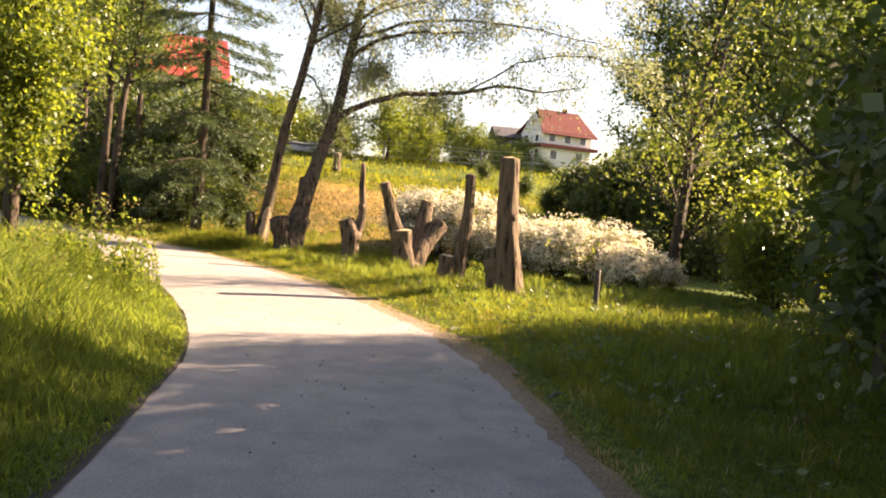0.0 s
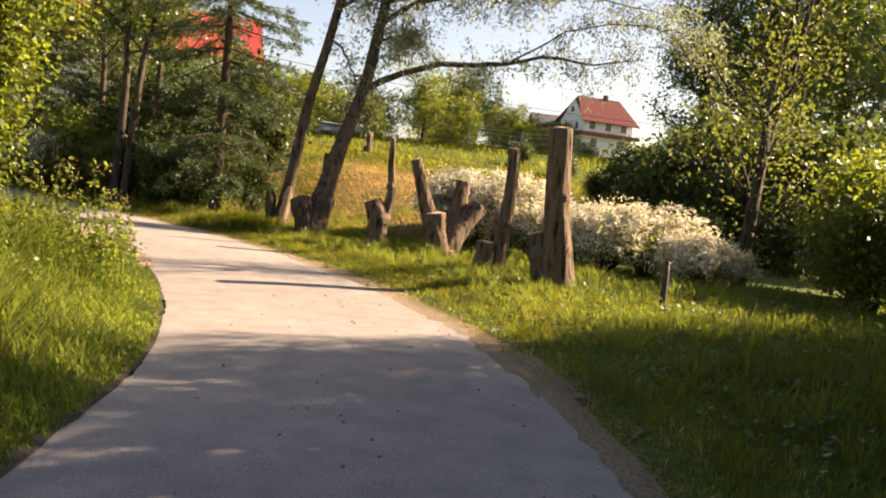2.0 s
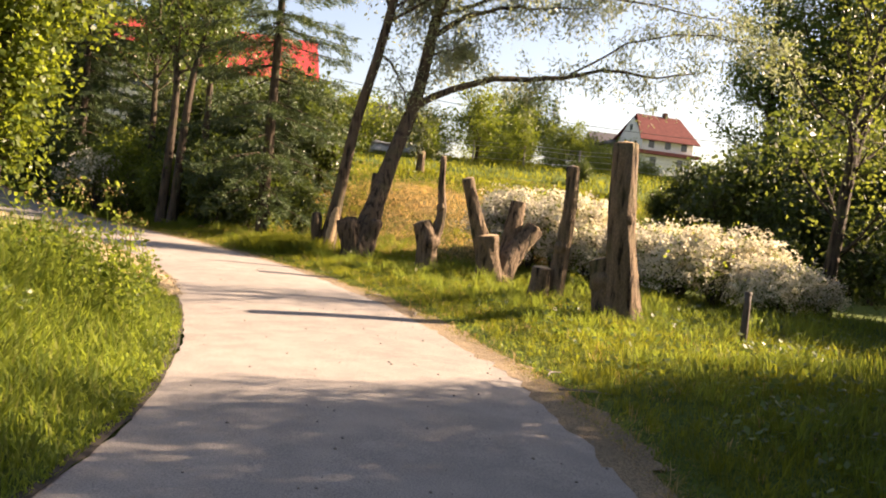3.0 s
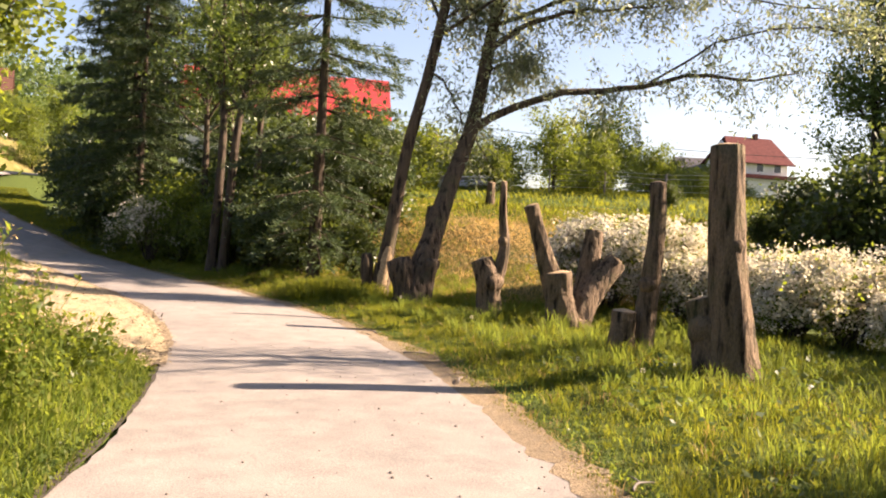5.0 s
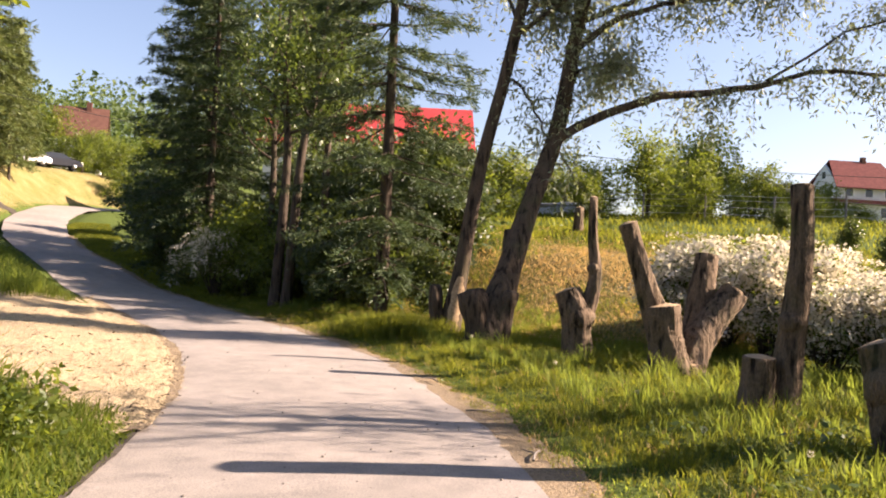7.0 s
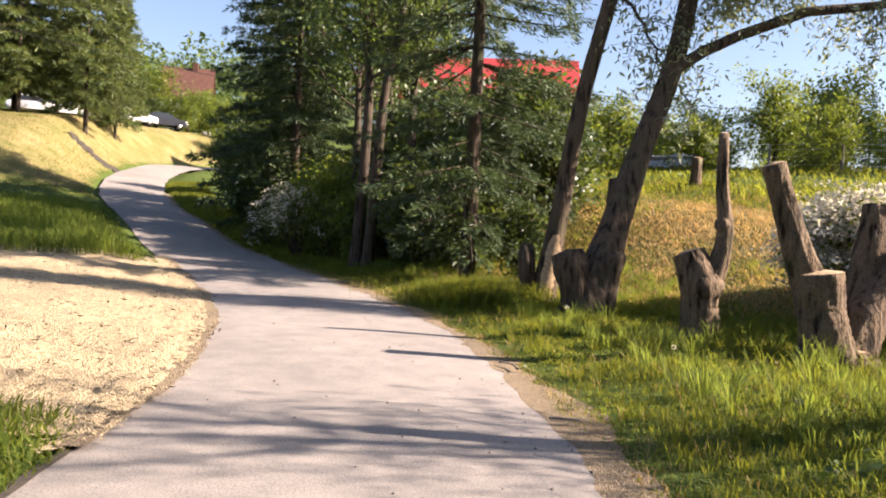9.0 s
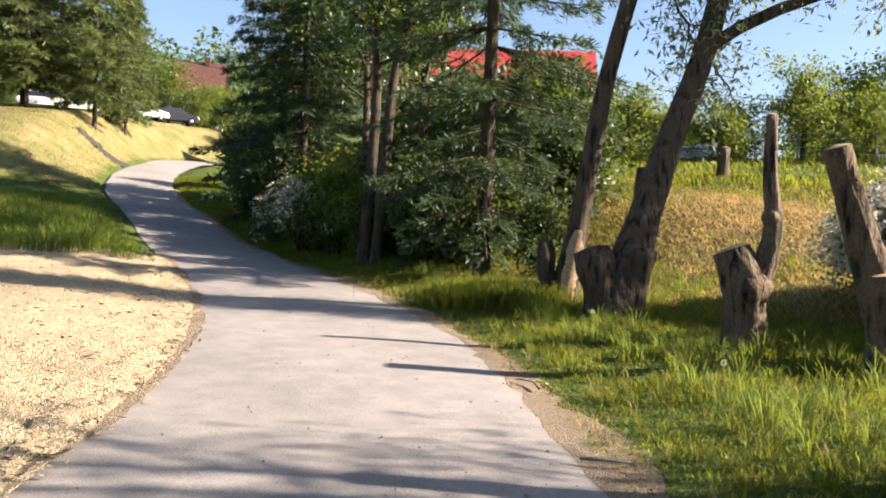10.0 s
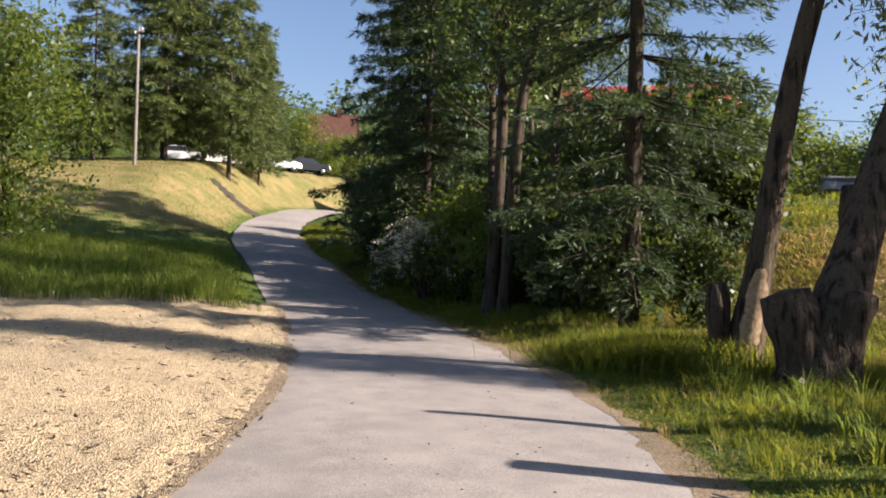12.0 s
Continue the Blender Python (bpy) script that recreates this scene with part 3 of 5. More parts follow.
def pollard(label, base, limbs, seed, burls=()):
    """A cut-back willow: thick limbs with ridged bark and sawn ends. limbs: name, points, radii."""
    rng = np.random.default_rng(seed)
    ob = thing("pollard_stump", label, "tree stump", base, group="pollarded stumps on the verge")
    b = np.array(base)
    for name, points, radii in limbs:
        n = 34
        path = smooth_path(np.array(points) - b, n)
        rad = np.interp(np.linspace(0, 1, n), np.linspace(0, 1, len(radii)), radii)
        piece = part(name, Shape().add(*tube(path, rad, 34, 0.07, rng)).mesh(name, BARK, True), ob)
        part("cut_face", Shape().add(*cut_disc(path, rad[-1], rng)).mesh("cut_face", WOOD_CUT), piece, "sawn pale wood end")
    for place, r in burls:
        lump = smooth_path([np.array(place) - b + [0, 0, -r * 1.1], np.array(place) - b, np.array(place) - b + [0.02, 0, r * 0.9]], 7)
        part("burl", Shape().add(*tube(lump, r * np.array([0.55, 0.9, 1.0, 1.05, 0.95, 0.75, 0.3]), 14, 0.12, rng)).mesh("burl", BARK, True), ob, "knotted bark swelling")
    return ob


pollard("tall thick pollarded willow stump with ridged bark", (-1.77, 16.56, 0.05), [
    ("trunk", [(-1.72, 16.58, -0.05), (-1.78, 16.55, 0.3), (-1.84, 16.5, 1.0), (-1.91, 16.46, 1.8), (-1.95, 16.45, 2.82)], [0.46, 0.34, 0.27, 0.225, 0.20, 0.19, 0.175]),
    ("side_stub", [(-1.86, 16.54, 0.05), (-2.02, 16.55, 0.55), (-2.10, 16.56, 0.85), (-2.17, 16.57, 1.08)], [0.30, 0.22, 0.19, 0.17])], 11, [((-1.80, 16.40, 1.72), 0.10), ((-2.10, 16.50, 0.78), 0.19)])
pollard("slim pollarded willow stump with a short sawn stump at its foot", (-3.15, 18.0, 0.05), [
    ("trunk", [(-3.24, 18.00, -0.05), (-3.16, 18.05, 0.5), (-3.10, 18.08, 1.2), (-3.05, 18.09, 1.9), (-3.07, 18.1, 2.52)], [0.24, 0.17, 0.14, 0.125, 0.11, 0.11]),
    ("short_stump", [(-3.40, 17.80, -0.05), (-3.37, 17.78, 0.4), (-3.35, 17.77, 0.78)], [0.24, 0.17, 0.155])], 12, [((-3.12, 18.0, 1.15), 0.11)])
pollard("forked pollarded willow with three sawn limbs", (-5.2, 20.9, 0.05), [
    ("root_crown", [(-5.12, 20.95, -0.05), (-5.13, 20.95, 0.12), (-5.14, 20.95, 0.30)], [0.55, 0.48, 0.40, 0.30]),
    ("trunk", [(-5.16, 20.78, -0.02), (-5.24, 20.70, 0.55), (-5.30, 20.66, 1.12)], [0.36, 0.28, 0.235, 0.25]),
    ("slanting_limb", [(-5.24, 20.78, 0.55), (-5.47, 20.63, 1.2), (-5.64, 20.51, 1.8), (-5.76, 20.42, 2.26)], [0.24, 0.18, 0.145, 0.13, 0.125]),
    ("leaning_limb", [(-5.12, 21.05, 0.05), (-5.02, 21.2, 0.5), (-4.83, 21.52, 0.93), (-4.60, 21.8, 1.34)], [0.33, 0.26, 0.225, 0.21, 0.205]),
    ("upright_limb", [(-5.12, 21.2, 0.2), (-5.08, 21.6, 0.9), (-5.02, 21.8, 1.88)], [0.24, 0.195, 0.17])], 13)
pollard("pollarded willow stump with one thin curved limb", (-6.97, 21.5, 0.05), [
    ("trunk", [(-6.92, 21.54, -0.05), (-6.95, 21.53, 0.4), (-6.98, 21.51, 0.85), (-7.12, 21.47, 1.24)], [0.34, 0.25, 0.23, 0.24, 0.20]),
    ("thin_limb", [(-6.96, 21.54, 0.62), (-6.80, 21.62, 1.08), (-6.74, 21.66, 1.55), (-6.80, 21.65, 2.1), (-6.81, 21.64, 2.75)], [0.19, 0.135, 0.105, 0.09, 0.075, 0.06])], 14, [((-6.93, 21.50, 0.86), 0.23), ((-6.75, 21.62, 1.62), 0.10)])


def wooden_post():
    rng = np.random.default_rng(5)
    ob = thing("fence_post", "dark weathered wooden post in the grass", "post", (-0.02, 15.31, 0.05))
    path = smooth_path([(0, 0, -0.1), (0.0, 0.02, 0.4), (0.0, 0.05, 0.86)], 8)
    part("shaft", Shape().add(*tube(path, np.linspace(0.05, 0.042, 8), 8, 0.05, rng)).mesh("shaft", DARK_WOOD), ob)
    part("cap", Shape().add(*tube([(0, 0.05, 0.845), (0, 0.052, 0.885)], [0.05, 0.046], 8)).mesh("cap", DARK_WOOD), ob)
    return ob


wooden_post()


# ---- the two leaning willows ----
def willow(label, trunk_points, radii, limbs, stubs, seed, twigs, per_twig):
    rng = np.random.default_rng(seed)
    base = np.array(trunk_points[0], float)
    ob = thing("willow_tree", label, "tree", tuple(base), group="leaning willows")
    trunk = smooth_path(np.array(trunk_points) - base, 34)
    rad = np.interp(np.linspace(0, 1, 34), np.linspace(0, 1, len(radii)), radii)
    part("trunk", Shape().add(*tube(trunk, rad, 28, 0.065, rng)).mesh("trunk", BARK_GREY, True), ob)
    paths = []
    for points, r0, r1 in limbs:
        lp = smooth_path(np.array(points) - base, 16)
        lp[1:-1] += rng.normal(0, 0.03, (14, 3))
        part("limb", Shape().add(*tube(lp, np.linspace(r0, r1, 16), 9, 0.05, rng)).mesh("limb", BARK_GREY, True), ob)
        paths.append(lp)
    for points, r in stubs:
        sp = smooth_path(np.array(points) - base, 10)
        stub = part("stub", Shape().add(*tube(sp, r * np.interp(np.linspace(0, 1, 10), [0, 0.5, 0.8, 1], [1.1, 0.95, 1.1, 0.9]), 16, 0.1, rng)).mesh("stub", BARK_GREY, True), ob, "old sawn side stub")
        part("cut_face", Shape().add(*cut_disc(sp, r * 0.85, rng)).mesh("cut_face", BARK_DARK), stub)
    more = limb_set(rng, trunk[22:], 6, 2.6, 0.35, 0.05, 0.35)
    thin = Shape()
    for lp in more:
        thin.add(*tube(lp, np.linspace(0.05, 0.01, len(lp)), 5))
    c1, p1 = crown_points(rng, paths, twigs, per_twig, 0.95, 0.13, 0.35)
    c2, p2 = crown_points(rng, more + [trunk[24:]], twigs // 3, per_twig, 1.1, 0.15, 0.3)
    for p in p1 + p2:
        thin.add(*tube(p, [0.008, 0.006, 0.003], 3, close=False))
    tagged(part("branchwork", thin.mesh("branchwork", BARK_DARK, True), ob), kind="stuff")
    part("crown", Shape().add(*leaves(np.concatenate([c1, c2]), 0.135, rng, 0.3, 0.2, np.array([0, 0, -0.8]))).mesh("crown", LEAF_SILVER), ob, "sparse silvery narrow leaves")
    return ob


willow("leaning willow with a long level branch and silvery leaves",
       [(-9.35, 22.8, 0.05), (-9.2, 23.3, 1.45), (-9.05, 23.85, 2.85), (-8.85, 24.45, 4.3), (-8.62, 24.7, 6.3), (-8.4, 24.9, 8.2), (-8.1, 25.2, 10.5)],
       [0.44, 0.235, 0.185, 0.165, 0.14, 0.11, 0.05],
       [([(-8.87, 24.42, 4.15), (-7.93, 25.02, 4.8), (-6.94, 25.58, 5.16), (-6.05, 26.08, 5.22), (-5.28, 26.52, 5.48), (-4.18, 27.14, 5.75), (-3.18, 27.71, 5.7), (-2.24, 28.24, 5.93)], 0.105, 0.02),
        ([(-8.69, 24.62, 5.9), (-8.09, 24.93, 6.52), (-7.22, 25.42, 6.94), (-6.3, 25.9, 7.1), (-5.0, 26.6, 7.3)], 0.085, 0.015),
        ([(-8.72, 24.6, 5.5), (-8.2, 24.9, 5.75), (-7.6, 25.2, 5.85)], 0.04, 0.01),
        ([(-8.5, 24.8, 7.2), (-7.4, 25.4, 8.0), (-6.0, 26.2, 8.3), (-4.2, 27.0, 8.5)], 0.06, 0.012),
        ([(-8.6, 24.7, 6.5), (-9.1, 24.5, 7.3), (-9.5, 24.2, 8.6)], 0.05, 0.012),
        ([(-8.6, 24.75, 6.6), (-6.5, 26.0, 7.5), (-4.0, 27.5, 7.7), (-1.2, 29.0, 7.4)], 0.06, 0.012),
        ([(-8.4, 24.95, 8.1), (-6.0, 26.3, 9.1), (-3.0, 28.0, 9.4), (0.0, 29.6, 9.0)], 0.06, 0.012),
        ([(-5.3, 26.5, 5.5), (-3.6, 27.2, 6.6), (-1.4, 28.4, 7.0), (0.6, 29.4, 6.4)], 0.03, 0.01)],
       [([(-9.38, 22.76, 0.0), (-9.46, 22.70, 0.55), (-9.60, 22.62, 1.1)], 0.27), ([(-9.12, 22.98, 0.5), (-9.0, 22.98, 0.85), (-8.93, 22.98, 1.12)], 0.15), ([(-9.3, 23.3, 0.9), (-9.35, 23.5, 1.6), (-9.38, 23.6, 2.3)], 0.10)], 21, 58, 44)
willow("leaning willow trunk with a sawn stub and thin crown",
       [(-10.58, 23.42, 0.1), (-10.38, 23.54, 1.6), (-10.12, 23.67, 3.6), (-9.78, 23.85, 5.3), (-9.45, 24.03, 7.3), (-9.2, 24.2, 9.8)],
       [0.23, 0.15, 0.13, 0.12, 0.105, 0.06],
       [([(-9.75, 23.87, 5.4), (-9.45, 24.0, 5.2), (-9.2, 24.3, 4.6), (-8.9, 24.5, 4.1), (-8.5, 24.6, 3.4)], 0.035, 0.01),
        ([(-9.6, 23.95, 6.6), (-9.1, 24.2, 6.9), (-8.8, 24.5, 6.8)], 0.05, 0.015),
        ([(-9.5, 24.0, 7.0), (-10.0, 24.2, 8.0), (-10.3, 24.5, 9.2)], 0.05, 0.012)],
       [([(-10.68, 23.30, 0.1), (-10.74, 23.24, 0.6), (-10.78, 23.2, 1.15)], 0.14)], 22, 34, 34)

# ---- the grove beside the lane ----
spruce_a = spruce("tall dark spruce with spaced drooping boughs", 19.0, 31, spread=3.3, whorls=34, bare=0.06, tuft=0.17, density=0.85, each=15, group="spruces in the grove")
put(spruce_a, -14.2, 25.95)
spruce_b = spruce("dense dark spruce with boughs to the ground", 19.0, 32, spread=4.0, whorls=36, bare=0.02, tuft=0.25, density=0.85, each=10, group="spruces in the grove")
put(spruce_b, -27.3, 32.0)
again(spruce_a, -24.8, 36.6, 40, 0.9)
for x, y, t, s in ((-30.9, 35.0, 200, 1.0), (-35.0, 39.0, 80, 0.85), (-30.4, 40.5, 300, 0.95), (-15.4, 28.8, 120, 0.30), (-22.3, 31.2, 250, 0.30)):
    again(spruce_b, x, y, t, s)
alder = broad_tree("slender dark alder with a thin high crown", 14.0, 0.15, 41, LEAF_DARK, limb_count=19, limb_length=2.3, twigs=10, per_twig=24, leaf_size=0.14, first=0.40, rise=0.9, name="alder_tree", group="alders in the grove", reach=0.8)
put(alder, -18.7, 28.9)
for x, y, t, s in ((-21.8, 29.8, 100, 0.95), (-26.0, 36.5, 20, 1.0)):
    again(alder, x, y, t, s)
forked = broad_tree("dark alder forking into two tall stems", 15.0, 0.16, 44, LEAF_DARK, limb_count=15, limb_length=2.0, twigs=10, per_twig=30, leaf_size=0.14, first=0.40, rise=0.8, name="alder_tree", group="alders in the grove", reach=0.8, trunks=2, lean=(0.5, 0.4))
put(forked, -18.6, 26.9, 30)
again(forked, -23.2, 33.2, 170, 0.85)
shrub = broad_tree("dense green shrub under the trees", 2.6, 0.05, 51, LEAF, limb_count=8, limb_length=1.1, twigs=10, per_twig=26, leaf_size=0.13, first=0.05, rise=0.9, name="shrub", reach=0.6, spread=0.16, trunks=3, group="shrubs in the grove")
put(shrub, -21.6, 28.6, 80, 0.95)
# these leaves carry the shade under the trees in their colour
dark_shrub = broad_tree("dense shrub with shade put into its leaf colour", 3.0, 0.05, 52, LEAF_SHADE_TINT, limb_count=8, limb_length=1.2, twigs=9, per_twig=18, leaf_size=0.18, first=0.05, rise=0.8, name="shrub", reach=0.7, spread=0.2, trunks=3, group="shrubs in the grove")
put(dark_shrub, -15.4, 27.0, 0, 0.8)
for x, y, t, s in ((-23.0, 29.6, 200, 1.1), (-24.4, 29.6, 40, 0.8), (-19.8, 28.2, 140, 0.8)):
    again(shrub, x, y, t, s)
# copies up the slope are added to keep sun off the grove's foot
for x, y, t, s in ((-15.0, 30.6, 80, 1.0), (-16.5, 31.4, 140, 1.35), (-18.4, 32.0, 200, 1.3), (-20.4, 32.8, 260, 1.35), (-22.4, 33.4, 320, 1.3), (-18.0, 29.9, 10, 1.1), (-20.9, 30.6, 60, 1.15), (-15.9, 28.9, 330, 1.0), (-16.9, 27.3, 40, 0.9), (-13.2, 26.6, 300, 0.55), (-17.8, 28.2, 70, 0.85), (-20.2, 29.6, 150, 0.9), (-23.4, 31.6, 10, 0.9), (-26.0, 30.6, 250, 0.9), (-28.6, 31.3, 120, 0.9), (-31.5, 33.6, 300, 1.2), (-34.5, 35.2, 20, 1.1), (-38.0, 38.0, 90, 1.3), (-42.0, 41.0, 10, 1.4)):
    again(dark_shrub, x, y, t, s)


def blossom_shrub(label, height, width, seed, flowers, leaf=LEAF, group="blossoming shrubs"):
    """An arching shrub: many stems from the ground, leaves, clusters of small white flowers outside."""
    rng = np.random.default_rng(seed)
    ob = thing("blossom_shrub", label, "shrub", group=group)
    stems, cl, cf = Shape(), [], []
    for k in range(46):
        az, out = rng.uniform(0, 2 * math.pi), width * rng.uniform(0.25, 1.0)
        way = np.array([math.cos(az), math.sin(az), 0])
        h = height * rng.uniform(0.7, 1.1) * (1 - 0.3 * out / width)
        path = smooth_path([way * 0.1, way * out * 0.45 + [0, 0, h * 0.75], way * out * 0.8 + [0, 0, h], way * out * 1.1 + [0, 0, h * rng.uniform(0.45, 0.75)]], 12)
        stems.add(*tube(path, np.linspace(0.018, 0.005, 12), 4, close=False))
        for q in path[3:]:
            cl.append(q + rng.normal(0, 0.17, (16, 3)))
            if rng.random() < flowers:
                for _ in range(6):
                    g = q + rng.normal(0, 0.14, 3) + way * 0.09 + [0, 0, 0.10]
                    cf.append(g + rng.normal(0, 0.040, (11, 3)) + way * rng.uniform(-0.09, 0.09, (11, 1)))
    cl, cf = np.concatenate(cl), np.concatenate(cf)
    cl[:, 2], cf[:, 2] = np.maximum(cl[:, 2], 0.05), np.maximum(cf[:, 2], 0.08)
    tagged(part("branchwork", stems.mesh("branchwork", BARK_DARK), ob), kind="stuff")
    part("foliage", Shape().add(*leaves(cl, 0.075, rng, 0.5)).mesh("foliage", leaf), ob)
    part("blossom", Shape().add(*leaves(cf, 0.054, rng, 0.95, 0.8)).mesh("blossom", BLOSSOM), ob, "white blossom clusters")
    return ob


bl_a = blossom_shrub("arching shrub covered in white blossom", 1.75, 1.35, 61, 0.9)
put(bl_a, -4.6, 24.3, 0, 1.2)
bl_b = blossom_shrub("low spreading shrub with white blossom", 1.3, 1.3, 62, 0.85)
put(bl_b, -2.6, 23.6, 0)
for x, y, t, s in ((-3.5, 23.2, 60, 0.85), (-5.7, 25.3, 100, 1.2), (-6.3, 26.4, 30, 0.9), (-4.0, 25.2, 200, 1.0)):
    again(bl_a, x, y, t, s)
for x, y, t, s in ((-1.6, 22.6, 80, 1.0), (-0.7, 21.9, 160, 1.1), (0.2, 21.3, 10, 0.75), (-1.9, 23.9, 240, 1.0), (0.6, 20.6, 300, 0.7)):
    again(bl_b, x, y, t, s)
put(blossom_shrub("green shrub with a few white flower heads", 2.3, 1.4, 63, 0.2, LEAF_YELLOW), -22.9, 28.5)

# ---- trees over the right bank ----
put(broad_tree("two-stemmed tree with sparse yellow-green leaves", 9.6, 0.12, 71, LEAF_YELLOW, limb_count=12, limb_length=1.8, twigs=9, per_twig=18, leaf_size=0.10, first=0.16, rise=0.9, lean=(1.2, 0.6), reach=0.9, spread=0.22, trunks=2, fall=0.2), 1.3, 21.0)
put(broad_tree("dark leafy tree with wide boughs over the bank", 9.5, 0.18, 74, LEAF_DARK, limb_count=20, limb_length=2.5, twigs=15, per_twig=52, leaf_size=0.12, first=0.14, rise=0.45, reach=0.95, spread=0.24, fall=-0.25), 3.5, 10.4, 40)
big = broad_tree("large dark broad-leaved tree", 11.5, 0.24, 72, LEAF_DARK, limb_count=20, limb_length=3.0, twigs=14, per_twig=50, leaf_size=0.165, first=0.10, rise=0.45, reach=1.2, spread=0.28, group="trees on the right bank")
put(big, 9.2, 15.3, 0, 0.65)
# copies right of the lane's start are mostly unseen, added to shade it
for x, y, t, s in ((10.2, 10.4, 50, 1.0), (6.6, 7.6, 90, 0.85), (6.8, 10.4, 10, 0.8), (14.5, 16.0, 120, 1.0), (12.5, 5.0, 200, 1.0), (6.6, 16.4, 260, 0.6), (4.2, 14.7, 300, 0.52), (9.0, 70.0, 20, 1.9), (3.2, 66.0, 150, 1.8), (-0.6, 66.0, 250, 1.5), (6.2, 66.5, 310, 1.9), (13.0, 73.0, 110, 2.0), (5.0, 74.0, 70, 1.8), (12.0, 63.0, 200, 1.5), (4.4, 13.2, 140, 0.52), (6.6, 14.4, 20, 0.7), (17.5, 8.0, 80, 1.2), (14.0, -2.0, 30, 1.1), (8.4, 12.4, 170, 0.6), (8.0, 5.0, 60, 0.9)):
    again(big, x, y, t, s)
# the ones beside the lane's start are mostly unseen, added to block sky light
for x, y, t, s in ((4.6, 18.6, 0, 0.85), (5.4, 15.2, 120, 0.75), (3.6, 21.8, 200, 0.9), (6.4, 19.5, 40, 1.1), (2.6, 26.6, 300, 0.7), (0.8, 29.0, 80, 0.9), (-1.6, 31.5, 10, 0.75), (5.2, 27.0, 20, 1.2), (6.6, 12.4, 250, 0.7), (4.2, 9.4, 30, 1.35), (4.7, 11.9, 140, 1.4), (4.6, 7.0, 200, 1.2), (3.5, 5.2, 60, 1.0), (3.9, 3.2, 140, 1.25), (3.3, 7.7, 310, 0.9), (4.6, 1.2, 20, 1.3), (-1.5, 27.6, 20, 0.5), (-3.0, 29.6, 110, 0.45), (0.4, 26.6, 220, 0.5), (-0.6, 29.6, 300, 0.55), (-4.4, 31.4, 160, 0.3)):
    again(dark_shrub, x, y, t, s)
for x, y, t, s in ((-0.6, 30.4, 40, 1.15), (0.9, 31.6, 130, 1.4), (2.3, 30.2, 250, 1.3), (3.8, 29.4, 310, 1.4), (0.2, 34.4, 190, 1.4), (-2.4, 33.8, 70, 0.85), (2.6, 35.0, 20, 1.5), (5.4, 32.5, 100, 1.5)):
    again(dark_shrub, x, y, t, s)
for x, y, t, s in ((3.3, 18.6, 150, 0.85), (3.2, 19.9, 0, 1.0), (4.3, 21.0, 90, 1.1), (5.6, 17.6, 200, 0.9)):
    again(shrub, x, y, t, s)

# ---- left side ----
put(broad_tree("young broad-leaved tree with bright green leaves", 8.2, 0.13, 81, LEAF, limb_count=22, limb_length=1.7, twigs=14, per_twig=80, leaf_size=0.09, first=0.25, rise=0.5, reach=0.6, spread=0.16, aspect=0.65, fall=-1.3), -9.0, 11.7)
side_tree = broad_tree("bushy green tree above tall grass", 7.5, 0.16, 82, LEAF, limb_count=15, limb_length=2.6, twigs=13, per_twig=55, leaf_size=0.17, first=0.1, rise=0.4, reach=1.0, spread=0.25)
put(side_tree, -33.5, 20.5)
pine = spruce("tall pine with light drooping needles", 18.0, 83, NEEDLE_LIGHT, 30, 5.2, 0.12, 0.48, "pines above the bank", "pine_tree", 0.50)
put(pine, -61.8, 41.6)
for x, y, t, s in ((-62.6, 37.2, 80, 0.95), (-66.5, 46.5, 200, 0.7), (-63.4, 32.6, 140, 0.85), (-66.0, 38.4, 300, 1.1), (-62.0, 26.0, 10, 0.8), (-68.0, 42.5, 250, 1.0), (-70.0, 48.5, 20, 0.7)):
    again(pine, x, y, t, s)


# ---- hill trees ----
orchard = broad_tree("leafy orchard tree on the hillside", 5.0, 0.13, 91, LEAF, limb_count=14, limb_length=2.1, twigs=10, per_twig=38, leaf_size=0.18, first=0.03, rise=0.5, reach=0.9, spread=0.25, group="orchard trees on the hill")
put(orchard, -14.5, 46.0, 0, 0.8)
for x, y, t, s in ((-12.2, 46.0, 140, 0.62), (-10.4, 48.5, 220, 0.7), (-8.6, 51.5, 310, 0.68), (-6.8, 54.0, 80, 0.6), (-11.4, 57.0, 15, 0.95), (-13.8, 52.0, 190, 0.95), (-9.4, 60.0, 250, 0.8), (-16.4, 43.4, 60, 0.5), (-19.0, 50.0, 50, 1.1), (-16.0, 58.0, 200, 1.2), (-24.0, 56.0, 10, 1.1), (-21.0, 44.0, 260, 1.0), (-27.0, 48.0, 90, 1.2), (-20.0, 70.0, 30, 1.4), (-28.0, 66.0, 80, 1.5), (-15.5, 98.0, 20, 0.42), (-10.5, 97.0, 100, 0.40), (-6.0, 96.0, 210, 0.75), (-25.0, 80.0, 0, 1.4)):
    again(orchard, x, y, t, s, 0.5, 0.8 + 0.3 * math.sin(x * 3))
for x, y, t, s in ((-58.0, 59.0, 10, 0.9), (-38.0, 58.0, 15, 1.5), (-43.0, 60.0, 75, 1.6), (-33.0, 64.0, 200, 1.4), (-40.0, 84.0, 10, 1.7), (-90.0, 62.0, 40, 1.2), (-91.0, 70.0, 130, 1.4), (-84.0, 58.0, 220, 1.6), (-80.0, 62.4, 300, 0.9), (-84.0, 55.0, 30, 1.3), (-92.0, 80.0, 90, 1.6), (-34.0, 75.0, 10, 1.5)):
    again(orchard, x, y, t, s, 0.5, 0.8 + 0.3 * math.sin(x * 3))
for x, y, t, s in ((-17.2, 72.0, 0, 0.34), (-31.0, 80.0, 90, 0.4)):
    again(spruce_b, x, y, t, s)
